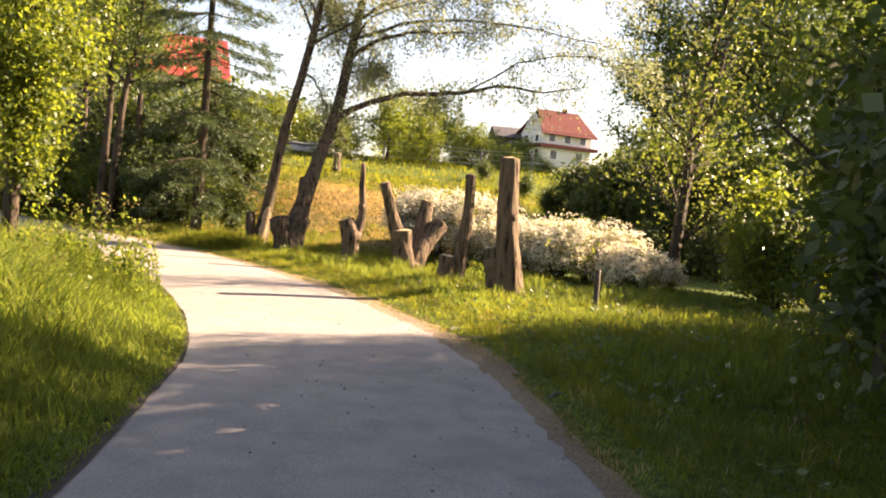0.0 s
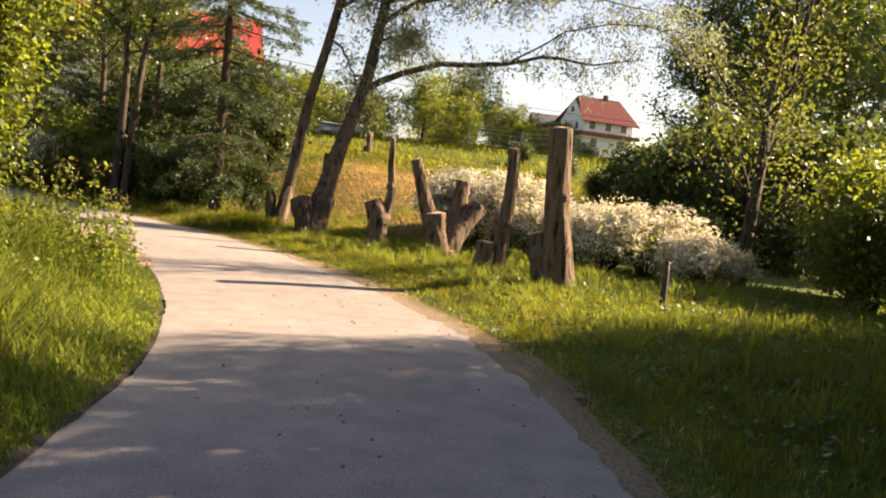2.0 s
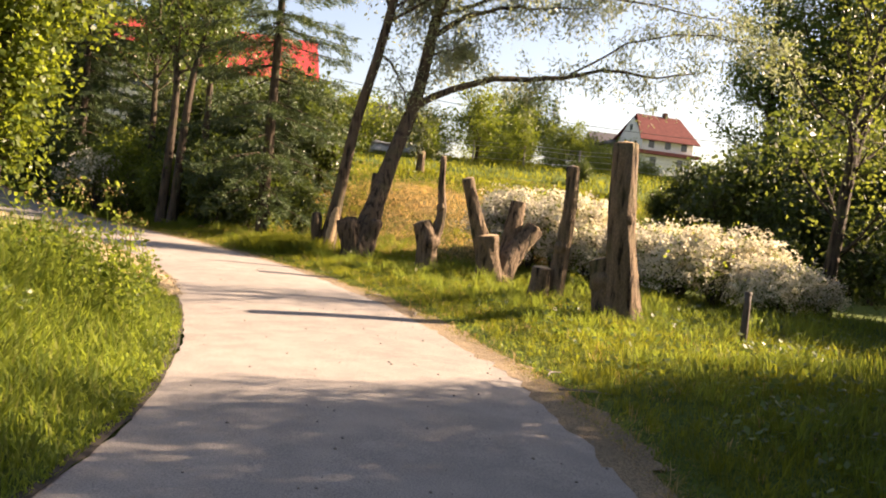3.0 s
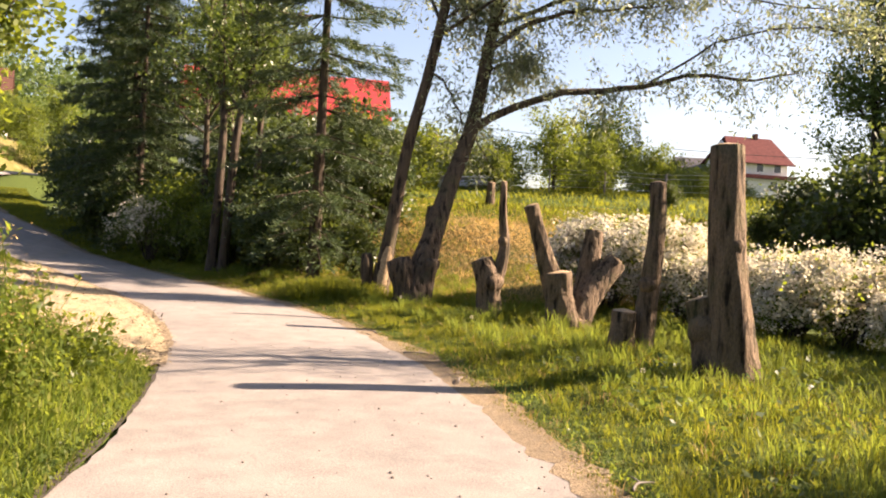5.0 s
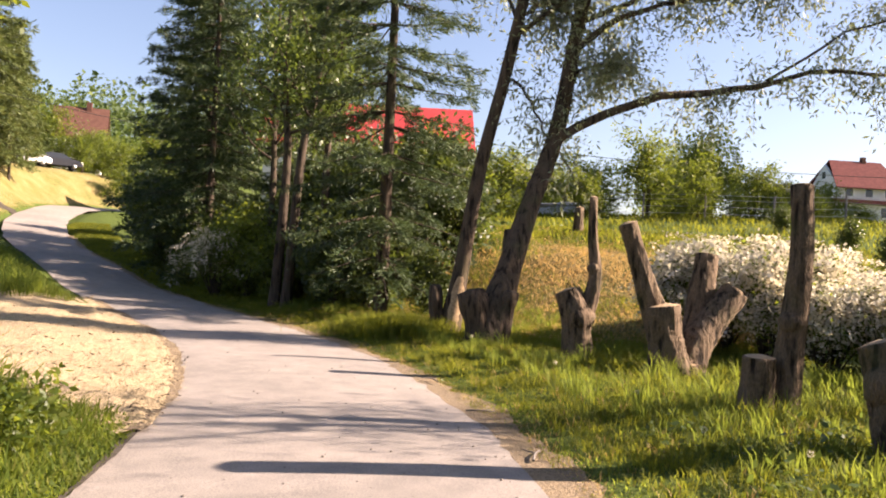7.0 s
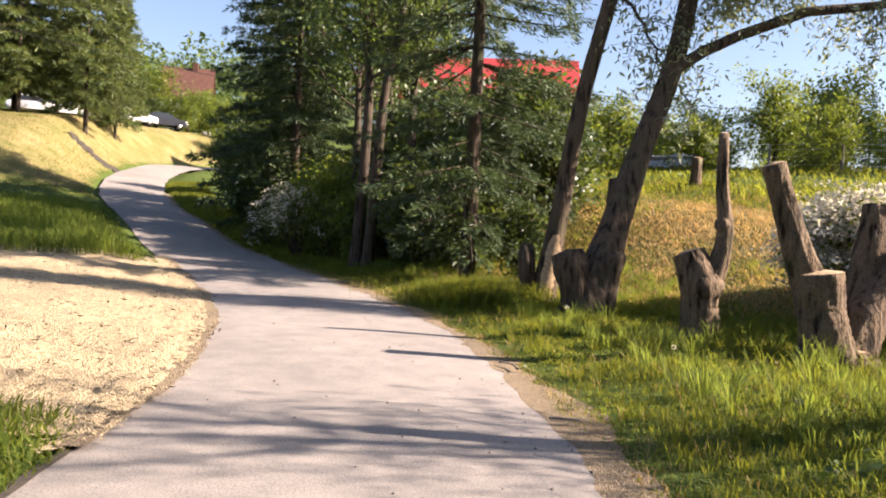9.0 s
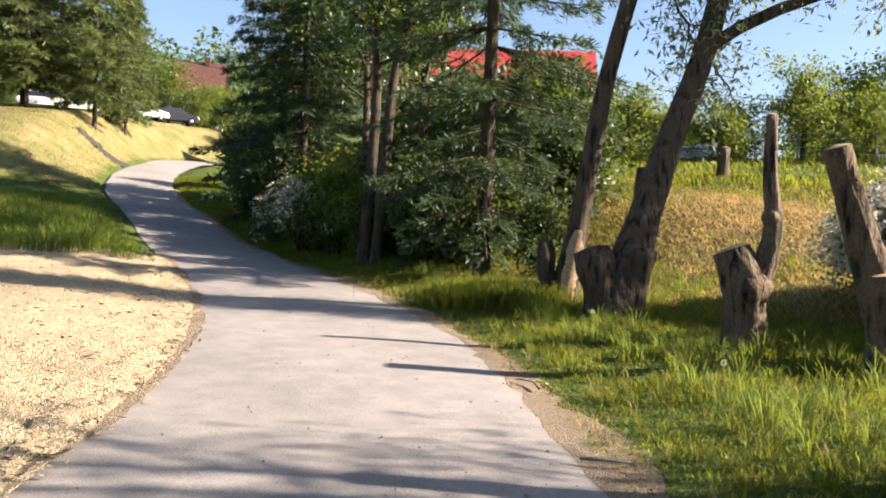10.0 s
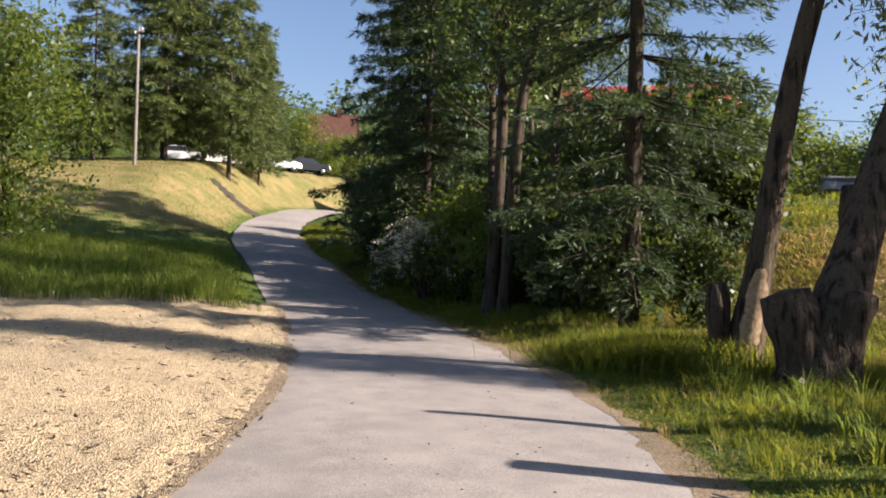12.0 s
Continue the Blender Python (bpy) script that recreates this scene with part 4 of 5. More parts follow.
for x, y, t, s in ((-3.5, 34.0, 0, 0.42), (-1.5, 36.0, 90, 0.5), (-5.0, 37.0, 200, 0.36), (-2.5, 42.0, 10, 0.5), (-7.5, 40.0, 60, 0.34)):
    again(dark_shrub, x, y, t, s)


# ---- houses ----
def gable_house(label, at, turn, length, width, eave, rise, wall, roof, windows, chimney=True, band=None, over=0.5, hip=0.0):
    """A gabled house with the ridge along its own x. windows: side, along, up, wide, high."""
    ob = thing("house", label, "house", at, turn)
    L, W = length / 2, width / 2
    t = 0.3
    for side in (-1, 1):
        part("wall", box_mesh("wall", (-L, min(side * W, side * (W - t)), -1.5), (L, max(side * W, side * (W - t)), eave), wall), ob)
        x0, x1 = sorted((side * L, side * (L - t)))
        g = [(-W + t, -1.5), (W - t, -1.5), (W - t, eave), (0, eave + rise * (W - t) / W - 0.15), (-W + t, eave)]
        bm = bmesh.new()
        lo, hi = [bm.verts.new((x0, y, z)) for y, z in g], [bm.verts.new((x1, y, z)) for y, z in g]
        bm.faces.new(lo[::-1])
        bm.faces.new(hi)
        for k in range(5):
            bm.faces.new((lo[k], lo[(k + 1) % 5], hi[(k + 1) % 5], hi[k]))
        me = bpy.data.meshes.new("gable_wall")
        bm.to_mesh(me)
        bm.free()
        me.materials.append(wall)
        part("gable_wall", me, ob)
        # roof slope with thickness
        slope = rise / W
        a, b = Vector((0, 0, eave + rise + 0.12)), Vector((0, side * (W + over), eave - slope * over + 0.12))
        bm = bmesh.new()
        rows = []
        for lift in (0.0, 0.16):
            rows.append([bm.verts.new((-L - over + hip * (1 if p is a else 0), p.y, p.z + lift)) for p in (a, b)] + [bm.verts.new((L + over - hip * (1 if p is a else 0), p.y, p.z + lift)) for p in (b, a)])
        bm.faces.new(rows[0])
        bm.faces.new(rows[1][::-1])
        for k in range(4):
            bm.faces.new((rows[0][k], rows[1][k], rows[1][(k + 1) % 4], rows[0][(k + 1) % 4]))
        bmesh.ops.recalc_face_normals(bm, faces=bm.faces)
        me = bpy.data.meshes.new("roof")
        bm.to_mesh(me)
        bm.free()
        me.materials.append(roof)
        part("roof", me, ob)
    for side, along, up, wide, high in windows:
        if side in "sn":
            y = -W if side == "s" else W
            lo, hi = (along - wide / 2, y - 0.05, up), (along + wide / 2, y + 0.05, up + high)
            fl, fh = (lo[0] - 0.1, y - 0.03, up - 0.1), (hi[0] + 0.1, y + 0.03, up + high + 0.1)
        else:
            x = -L if side == "w" else L
            lo, hi = (x - 0.05, along - wide / 2, up), (x + 0.05, along + wide / 2, up + high)
            fl, fh = (x - 0.03, lo[1] - 0.1, up - 0.1), (x + 0.03, hi[1] + 0.1, up + high + 0.1)
        win = part("window", box_mesh("window", fl, fh, WHITE_PAINT), ob)
        part("pane", box_mesh("pane", lo, hi, GLASS), win)
    if chimney:
        part("chimney", box_mesh("chimney", (L * 0.2, -0.35, eave + rise - 0.8), (L * 0.2 + 0.6, 0.35, eave + rise + 0.9), BROWN_ROOF), ob)
    if band:
        z, mat = band
        for side in (-1, 1):
            part("pent_roof", box_mesh("pent_roof", (-L - 0.9, min(side * W, side * (W + 0.9)), z), (L + 0.9, max(side * W, side * (W + 0.9)), z + 0.55), mat), ob)
            part("pent_roof", box_mesh("pent_roof", (min(side * L, side * (L + 0.9)), -W, z), (max(side * L, side * (L + 0.9)), W, z + 0.55), mat), ob)
    return ob


gable_house("white two-storey house with dark red half-hipped roof on the hill", (-18.4, 144.5, 10.4), 40, 9.4, 7.2, 5.1, 3.5, WHITE_WALL, TILE_ROOF,
            [("w", -1.7, 3.3, 0.9, 1.1), ("w", 1.7, 3.3, 0.9, 1.1), ("w", 0, 6.1, 0.9, 1.0), ("w", -1.9, 0.7, 1.0, 1.3), ("w", 1.9, 0.7, 1.0, 1.3), ("s", -3.0, 3.4, 1.1, 1.1), ("s", 0, 3.4, 1.1, 1.1), ("s", 3.0, 3.4, 1.1, 1.1), ("s", -2.5, 0.6, 1.2, 1.4), ("s", 2.5, 0.6, 1.2, 1.4)], True, (2.35, TILE_ROOF), 0.8, 1.5)
gable_house("low annex with dark roof beside the white house", (-26.4, 146.0, 10.0), 25, 6.0, 5.5, 4.4, 1.6, DARK_WOOD, DARK_ROOF, [("s", 0, 2.6, 1.2, 1.0)], False)
gable_house("house with a bright red sheet roof behind the trees", (-49.2, 70.0, 4.6), 35.6, 17.5, 9.5, 7.0, 4.0, WHITE_WALL, RED_ROOF,
            [("s", x, z, 1.2, 1.4) for x in (-6, -2, 2, 6) for z in (1.2, 4.2)] + [("e", -2, 4.2, 1.1, 1.3), ("e", 2, 4.2, 1.1, 1.3)], False)
gable_house("small house with a dark roof behind trees", (-48.0, 95.0, 3.6), 10, 9.0, 8.0, 5.5, 3.6, WHITE_WALL, DARK_ROOF, [("s", 0, 3.0, 1.2, 1.3)], True)
gable_house("distant house with a brown red tiled roof", (-92.8, 70.2, 11.0), 50, 5.2, 4.6, 4.0, 3.2, WHITE_WALL, BROWN_ROOF, [("s", 0, 2.5, 1.2, 1.3)], True)


# ---- parked cars, poles, cables ----
def car(label, paint, at, turn):
    ob = thing("car", label, "car", at, turn, group="parked cars under the pines")
    side = [(-2.05, 0.35), (-2.1, 0.75), (-1.95, 0.95), (-1.1, 1.02), (1.3, 1.0), (2.0, 0.82), (2.12, 0.55), (2.05, 0.32)]
    top = [(-1.9, 0.98), (-1.55, 1.36), (-0.9, 1.5), (0.2, 1.48), (0.65, 1.32), (1.2, 1.0)]

    def loft(name, prof, w0, w1, mat):
        bm = bmesh.new()
        rings = []
        for y, k in ((-w0, 0.94), (-w1, 1.0), (w1, 1.0), (w0, 0.94)):
            mx, mz = sum(p[0] for p in prof) / len(prof), sum(p[1] for p in prof) / len(prof)
            rings.append([bm.verts.new((mx + (x - mx) * k, y, mz + (z - mz) * k)) for x, z in prof])
        for a, b in zip(rings, rings[1:]):
            for k in range(len(prof)):
                bm.faces.new((a[k], a[(k + 1) % len(prof)], b[(k + 1) % len(prof)], b[k]))
        bm.faces.new(rings[0])
        bm.faces.new(rings[-1])
        bmesh.ops.recalc_face_normals(bm, faces=bm.faces)
        me = bpy.data.meshes.new(name)
        bm.to_mesh(me)
        bm.free()
        me.materials.append(mat)
        return me

    part("body", loft("body", side, 0.86, 0.80, paint), ob)
    part("cabin_glass", loft("cabin_glass", top, 0.72, 0.62, GLASS), ob, "dark windows")
    part("roof_panel", loft("roof_panel", [(-1.5, 1.40), (-0.9, 1.54), (0.2, 1.52), (0.6, 1.38), (0.2, 1.46), (-0.9, 1.48)], 0.68, 0.6, paint), ob)
    for x in (-1.3, 1.3):
        for y in (-0.82, 0.82):
            wheel = part("wheel", Shape().add(*tube([(x, y - 0.1, 0.31), (x, y + 0.1, 0.31)], [0.31, 0.31], 16)).mesh("wheel", RUBBER), ob, "black tyre")
            part("rim", Shape().add(*tube([(x, y + (0.1 if y > 0 else -0.1), 0.31), (x, y + (0.13 if y > 0 else -0.13), 0.31)], [0.19, 0.17], 12)).mesh("rim", METAL), wheel)
    for y in (-0.62, 0.62):
        part("headlight", box_mesh("headlight", (2.0, y - 0.14, 0.62), (2.09, y + 0.14, 0.76), METAL), ob)
    return ob


for x, y, t, paint, word in ((-79.0, 45.6, 60, WHITE_PAINT, "white"), (-78.0, 48.4, 65, WHITE_PAINT, "white"), (-77.4, 51.2, 62, DARK_PAINT, "dark"), (-76.8, 54.0, 68, WHITE_PAINT, "white"), (-76.4, 57.0, 66, DARK_PAINT, "dark")):
    car(word + " hatchback parked under the pines", paint, (x, y, ground_at(x, y) - 0.02), t)


def utility_pole(label, x, y, height):
    ob = thing("utility_pole", label, "pole", (x, y, ground_at(x, y) - 0.1))
    part("shaft", Shape().add(*tube([(0, 0, 0), (0.05, 0, height * 0.5), (0.1, 0, height)], [0.12, 0.10, 0.08], 10)).mesh("shaft", GREY_WOOD, True), ob)
    part("crossarm", box_mesh("crossarm", (-0.6, -0.06, height - 0.5), (0.8, 0.06, height - 0.36), GREY_WOOD), ob)
    for k in (-0.5, 0.1, 0.7):
        part("insulator", Shape().add(*tube([(k, 0, height - 0.36), (k, 0, height - 0.25), (k, 0, height - 0.16)], [0.03, 0.055, 0.03], 8)).mesh("insulator", WHITE_WALL), ob)
    return ob


utility_pole("weathered grey wooden utility pole on the bank", -58.5, 33.6, 8.8)
utility_pole("grey wooden utility pole behind the grove", -40.0, 59.0, 10.0)
utility_pole("grey wooden utility pole on the hill", 8.0, 81.0, 4.5)


def cable(label, a, b, sag):
    path = [np.array(a) * (1 - u) + np.array(b) * u - [0, 0, 4 * sag * u * (1 - u)] for u in np.linspace(0, 1, 24)]
    ob = thing("overhead_cable", label, "cable", a)
    part("wire", Shape().add(*tube(np.array(path) - np.array(a), np.full(24, 0.022), 5)).mesh("wire", CABLE), ob)


cable("thin black overhead cable across the hillside", (-40.0, 59.0, ground_at(-40.0, 59.0) + 9.7), (8.0, 81.0, ground_at(8, 81) + 4.2), 1.3)
cable("thin black overhead cable above the bank", (-58.5, 33.6, ground_at(-58.5, 33.6) + 5.6), (-40.0, 59.0, ground_at(-40, 59) + 6.6), 0.4)


def sheet_stack():
    """A low stack under a pale sheet, with posts, at the top of the slope."""
    rng = np.random.default_rng(3)
    x, y = -18.6, 45.2
    ob = thing("covered_stack", "low stack covered with a pale sheet on the slope", "stack", (x, y, ground_at(x, y) + 0.1), 30)
    n, m = 22, 10
    X, Y = np.meshgrid(np.linspace(-1.6, 1.6, n), np.linspace(-0.6, 0.6, m), indexing="ij")
    Z = 0.45 + 0.06 * np.sin(X * 3.1) + rng.normal(0, 0.025, X.shape) - 0.5 * (np.abs(Y) / 0.6) ** 6 - 0.45 * (np.abs(X) / 1.6) ** 10
    i, j = np.meshgrid(np.arange(n - 1), np.arange(m - 1), indexing="ij")
    f = np.stack([i * m + j, (i + 1) * m + j, (i + 1) * m + j + 1, i * m + j + 1], -1).reshape(-1, 4)
    part("cover", mesh("cover", np.stack([X, Y, Z], -1).reshape(-1, 3), f, SHEET, True), ob)
    part("stack", box_mesh("stack", (-1.5, -0.5, -0.2), (1.5, 0.5, 0.36), GREY_WOOD), ob)


sheet_stack()


def wire_fence():
    ob = thing("wire_fence", "thin wire fence with wooden posts on the slope", "fence")
    pts = [(-17.0 + k * 2.6, 44.0 + k * 0.9 + 0.3 * math.sin(k * 2.0)) for k in range(7)]
    tops = []
    for x, y in pts:
        z = ground_at(x, y)
        part("post", Shape().add(*tube([(x, y, z - 0.2), (x + 0.02, y, z + 1.15)], [0.05, 0.045], 7)).mesh("post", GREY_WOOD), ob)
        tops.append((x, y, z))
    for lift in (0.3, 0.6, 0.9, 1.1):
        part("wire", Shape().add(*tube([(x, y, z + lift) for x, y, z in tops], np.full(7, 0.008), 4)).mesh("wire", METAL), ob)


wire_fence()
# a lone cut stump on the slope
st = np.random.default_rng(77)
stump_z = ground_at(-13.4, 36.0)
lone = thing("tree_stump", "short weathered stump on the dry slope", "tree stump", (-13.4, 36.0, stump_z - 0.05))
stump_path = smooth_path([(0, 0, 0), (0.02, 0, 0.5), (0.03, 0, 0.95)], 8)
piece = part("trunk", Shape().add(*tube(stump_path, np.linspace(0.2, 0.15, 8), 14, 0.06, st)).mesh("trunk", BARK, True), lone)
part("cut_face", Shape().add(*cut_disc(stump_path, 0.15, st)).mesh("cut_face", WOOD_CUT), piece)

# hedge behind the parked cars
for k in range(6):
    again(dark_shrub, -83.5 + k * 0.9, 40.0 + k * 3.4, 60 * k, 1.0)


# ---- far woods ----
def far_woods():
    rng = np.random.default_rng(99)
    r, az = rng.uniform(110, 430, 1500), np.radians(rng.uniform(22, 104, 1500))
    x, y = -5 - r * np.sin(az), 14 + r * np.cos(az)
    z = ground(x, y)
    keep = r > 118
    x, y, z, r = x[keep], y[keep], z[keep], r[keep]
    pts, sz = [], []
    for a, b, c, d in zip(x, y, z, r):
        h = rng.uniform(8, 15)
        n = 78
        th, u = rng.uniform(0, 2 * math.pi, n), rng.uniform(0, 1, n)
        w = (0.28 * h) * np.sqrt(1 - (2 * u - 0.9) ** 2 * 0.8 + 1e-3)
        pts.append(np.stack([a + w * np.cos(th), b + w * np.sin(th), c + h * (0.15 + 0.8 * u)], 1))
    v, f = leaves(np.concatenate(pts), 0.85, rng, 0.75, 0.5)
    tagged(new("woods", mesh("woods", v, f, WOODS)), "wooded hillside of distant green trees", "woods", kind="stuff")


far_woods()


# ---- grass and small plants ----
def blades(P, H, W, rng, bend=0.5):
    """Bent, pointed blades of two triangles each."""
    n = len(P)
    az = rng.uniform(0, 2 * math.pi, n)
    side = np.stack([np.cos(az), np.sin(az), np.zeros(n)], 1)
    fall = np.stack([np.cos(az + 1.4), np.sin(az + 1.4), np.zeros(n)], 1) * (H * rng.uniform(0.1, bend * 1.6, n))[:, None]
    up = np.stack([np.zeros(n), np.zeros(n), H], 1)
    w = side * W[:, None]
    m = P + up * 0.55 + fall * 0.3
    tip = P + up * rng.uniform(0.8, 1.0, n)[:, None] + fall
    v = np.stack([P, m + w * 0.55, tip, m - w * 0.55], 1).reshape(-1, 3)
    k = np.arange(n)[:, None] * 4
    return v, np.concatenate([k + [[0, 1, 3]], k + [[1, 2, 3]]], 1).reshape(-1, 3)


def along_road(s, d):
    cx, cy = np.interp(s, ALONG, CENTRE[:, 0]), np.interp(s, ALONG, CENTRE[:, 1])
    tx, ty = np.interp(s, ALONG, TANGENT[:, 0]), np.interp(s, ALONG, TANGENT[:, 1])
    return cx + d * ty, cy - d * tx


def patchy(x, y, scale=1.0):
    return 0.5 + 0.25 * (np.sin(x * 2.1 * scale + 1.3 * np.sin(y * 1.7 * scale)) + np.sin(y * 2.9 * scale - 1.1 * np.sin(x * 2.3 * scale)))


def grass(label, x, y, height, width, mat, seed, bend=0.5, category="grass"):
    rng = np.random.default_rng(seed)
    ok = ~in_patch(x, y)
    x, y, height, width = x[ok], y[ok], height[ok], width[ok]
    P = np.stack([x, y, ground(x, y) - 0.01], 1)
    v, f = blades(P, height * rng.uniform(0.55, 1.2, len(x)), width, rng, bend)
    tagged(new("grass", mesh("grass", v, f, mat)), label, category, kind="stuff")


def tufts(label, count, s_span, d_span, each, height, width, mat, seed):
    """Grass in bunches: blades that lean out from a common root."""
    rng = np.random.default_rng(seed)
    s, d = rng.uniform(*s_span, count), d_span[0] + (d_span[1] - d_span[0]) * rng.uniform(0, 1, count) ** 1.3
    x, y = along_road(s, d)
    ok = ~in_patch(x, y)
    x, y = x[ok], y[ok]
    tall = height * rng.uniform(0.5, 1.7, len(x)) * (0.6 + 0.8 * patchy(x, y, 1.7))
    x, y, tall = np.repeat(x, each), np.repeat(y, each), np.repeat(tall, each)
    off = rng.normal(0, 0.035, (len(x), 2))
    P = np.stack([x + off[:, 0], y + off[:, 1], ground(x, y) - 0.01], 1)
    H = tall * rng.uniform(0.6, 1.15, len(x))
    az = np.arctan2(off[:, 1], off[:, 0]) + rng.normal(0, 0.5, len(x))
    fall = np.stack([np.cos(az), np.sin(az), 0 * az], 1) * (H * rng.uniform(0.2, 0.9, len(x)))[:, None]
    up = np.stack([0 * H, 0 * H, H], 1)
    w = np.stack([-np.sin(az), np.cos(az), 0 * az], 1) * (width * rng.uniform(0.7, 1.4, len(x)))[:, None]
    m = P + up * 0.6 + fall * 0.35
    v = np.stack([P, m + w * 0.5, P + up * 0.9 + fall, m - w * 0.5], 1).reshape(-1, 3)
    k = np.arange(len(x))[:, None] * 4
    f = np.concatenate([k + [[0, 1, 3]], k + [[1, 2, 3]]], 1).reshape(-1, 3)
    tagged(new("grass", mesh("grass", v, f, mat)), label, "grass", kind="stuff")


def herbs(label, count, s_span, d_span, size, mat, seed, high=0.07):
    """Small broad leaves in low drifts between the grass."""
    rng = np.random.default_rng(seed)
    x, y = along_road(rng.uniform(*s_span, count), rng.uniform(*d_span, count))
    ok = ~in_patch(x, y) & (patchy(x, y, 1.1) + 0.5 * patchy(x + 3, y, 3.1) + rng.normal(0, 0.1, count) > 0.72)
    x, y = x[ok], y[ok]
    P = np.stack([x, y, ground(x, y) + high * rng.uniform(0.1, 1.0, len(x)) * patchy(x, y, 2.3)], 1)
    v, f = leaves(P, size, rng, 0.62, 0.9)
    tagged(new("herbs", mesh("herbs", v, f, mat)), label, "herbs", kind="stuff")


def sow():
    rng = np.random.default_rng(200)
    U = rng.uniform
    # short verge, right
    n = 90000
    s, d = U(15, 52, n), 1.64 + 5.2 * U(0, 1, n) ** 1.25
    x, y = along_road(s, d)
    h = (0.035 + 0.065 * step(d, 1.8, 3.0)) * (0.45 + 1.1 * patchy(x, y, 1.3))
    grass("short green verge grass", x, y, h, 0.007 + 0.006 * step(s, 25, 45) + 0 * x, GRASS, 201, 1.1)
    tufts("tufted green verge grass", 6500, (15, 50), (2.1, 7.2), 16, 0.115, 0.006, GRASS, 212)
    tufts("long green grass bunches on the verge", 900, (22, 50), (2.9, 7.2), 26, 0.22, 0.007, GRASS_TALL, 216)
    tufts("pale dry grass tufts on the verge", 1100, (17, 50), (1.75, 6.8), 7, 0.10, 0.006, STRAW, 213)
    herbs("low clover and plantain leaves in the verge", 52000, (15, 50), (1.75, 7.0), 0.032, LEAF, 217)
    herbs("dock and ground elder leaves on the shaded bank", 16000, (15, 31), (2.6, 8.5), 0.075, LEAF_DARK, 218, 0.30)
    herbs("low herb leaves along the meadow edge", 26000, (15, 31), (-4.2, -1.7), 0.038, LEAF, 219, 0.12)
    n = 34000
    s, d = U(20, 54, n), rng.normal(1.66, 0.17, n)
    x, y = along_road(s, d)
    grass("cut dry straw along the lane's edge", x, y, 0.03 + 0 * x, 0.005 + 0 * x, STRAW, 214, 2.4)
    # deeper grass round the stumps
    n = 32000
    s, d = U(22, 46, n), U(3.8, 9.0, n)
    x, y = along_road(s, d)
    h = (0.06 + 0.20 * patchy(x, y, 0.9) ** 2) + 0 * x
    grass("long green grass round the stumps", x, y, h, 0.011 + 0 * x, GRASS, 202)
    # rank grass at the start, right
    n = 28000
    s, d = U(15, 33, n), 1.9 + 8.5 * U(0, 1, n) ** 1.2
    x, y = along_road(s, d)
    h = 0.07 + 0.34 * step(d, 2.2, 4.5) * patchy(x, y, 0.7) ** 1.5
    grass("rank shaded grass on the bank", x, y, h, 0.012 + 0 * x, GRASS_TALL, 203)
    # tall grass, left
    n = 72000
    s, d = U(14.5, 32.2, n), -1.66 - 6.5 * U(0, 1, n) ** 1.3
    x, y = along_road(s, d)
    h = 0.07 + 0.17 * step(-d, 1.68, 2.2) + 0.62 * step(-d, 2.1, 3.6) * (0.55 + 0.6 * patchy(x, y, 0.6))
    grass("tall flowering meadow grass beside the lane", x, y, h, 0.013 + 0.004 * step(-d, 2, 4), GRASS_TALL, 204, 0.6)
    # tall grass past the chippings
    n = 34000
    s, d = U(48.5, 66, n), -1.9 - 15 * U(0, 1, n)
    x, y = along_road(s, d)
    h = 0.12 + 0.6 * step(-d, 2.0, 3.2) * (1 - 0.75 * step(s, 58, 65)) * (0.6 + 0.5 * patchy(x, y, 0.5))
    grass("tall dark meadow grass past the chippings", x, y, h, 0.024 + 0 * x, GRASS_TALL, 205, 0.6)
    # rank tuft at the foot of the willow
    n = 7000
    x, y = rng.normal(-11.5, 0.55, n), rng.normal(22.9, 0.4, n)
    grass("long bright grass at the foot of the willow", x, y, 0.42 + 0 * x, 0.014 + 0 * x, GRASS, 211, 0.6)
    # far verge, right
    n = 22000
    s, d = U(50, 84, n), U(1.7, 4.2, n)
    x, y = along_road(s, d)
    grass("short verge grass under the grove", x, y, 0.16 + 0 * x, 0.022 + 0 * x, GRASS, 206)
    # dry slope
    n = 90000
    x, y = U(-17, 1, n), U(22, 38, n)
    h = hill_way(x, y)
    ok = (h > -0.5) & (h < 15) & (road_place(x, y)[0] > 3.2)
    x, y, h = x[ok], y[ok], h[ok]
    k = U(0, 1, len(x)) < step(h, 0.2, 1.4) * (1 - 0.85 * step(h, 8, 12)) * step(-x, 3.4, 6.0) * (0.62 + 0.38 * step(patchy(x, y, 0.45), 0.3, 0.6))
    grass("dry mown straw lying on the slope", x[k], y[k], 0.11 + 0 * x[k], 0.020 + 0 * x[k], STRAW_SLOPE, 207, 1.6)
    grass("green grass tufts on the slope", x[~k], y[~k], (0.05 + 0.17 * patchy(x[~k], y[~k], 0.8)) * (1 - 0.6 * step(h[~k], 0.5, 1.5) * (1 - step(h[~k], 6, 9))), 0.018 + 0 * x[~k], GRASS, 208, 0.9)
    # upper meadow
    n = 18000
    x, y = U(-24, 0, n), U(34, 60, n)
    grass("rough grass on the upper meadow", x, y, 0.3 * patchy(x, y, 0.4) + 0.12, 0.035 + 0 * x, GRASS, 215)
    # bank
    n = 36000
    r, az = U(38, 66, n), np.radians(U(46, 90, n))
    x, y = -5 - r * np.sin(az), 14 + r * np.cos(az)
    d, a = road_place(x, y)
    ok = d < -2.0
    x, y = x[ok], y[ok]
    k = U(0, 1, len(x)) < 0.88
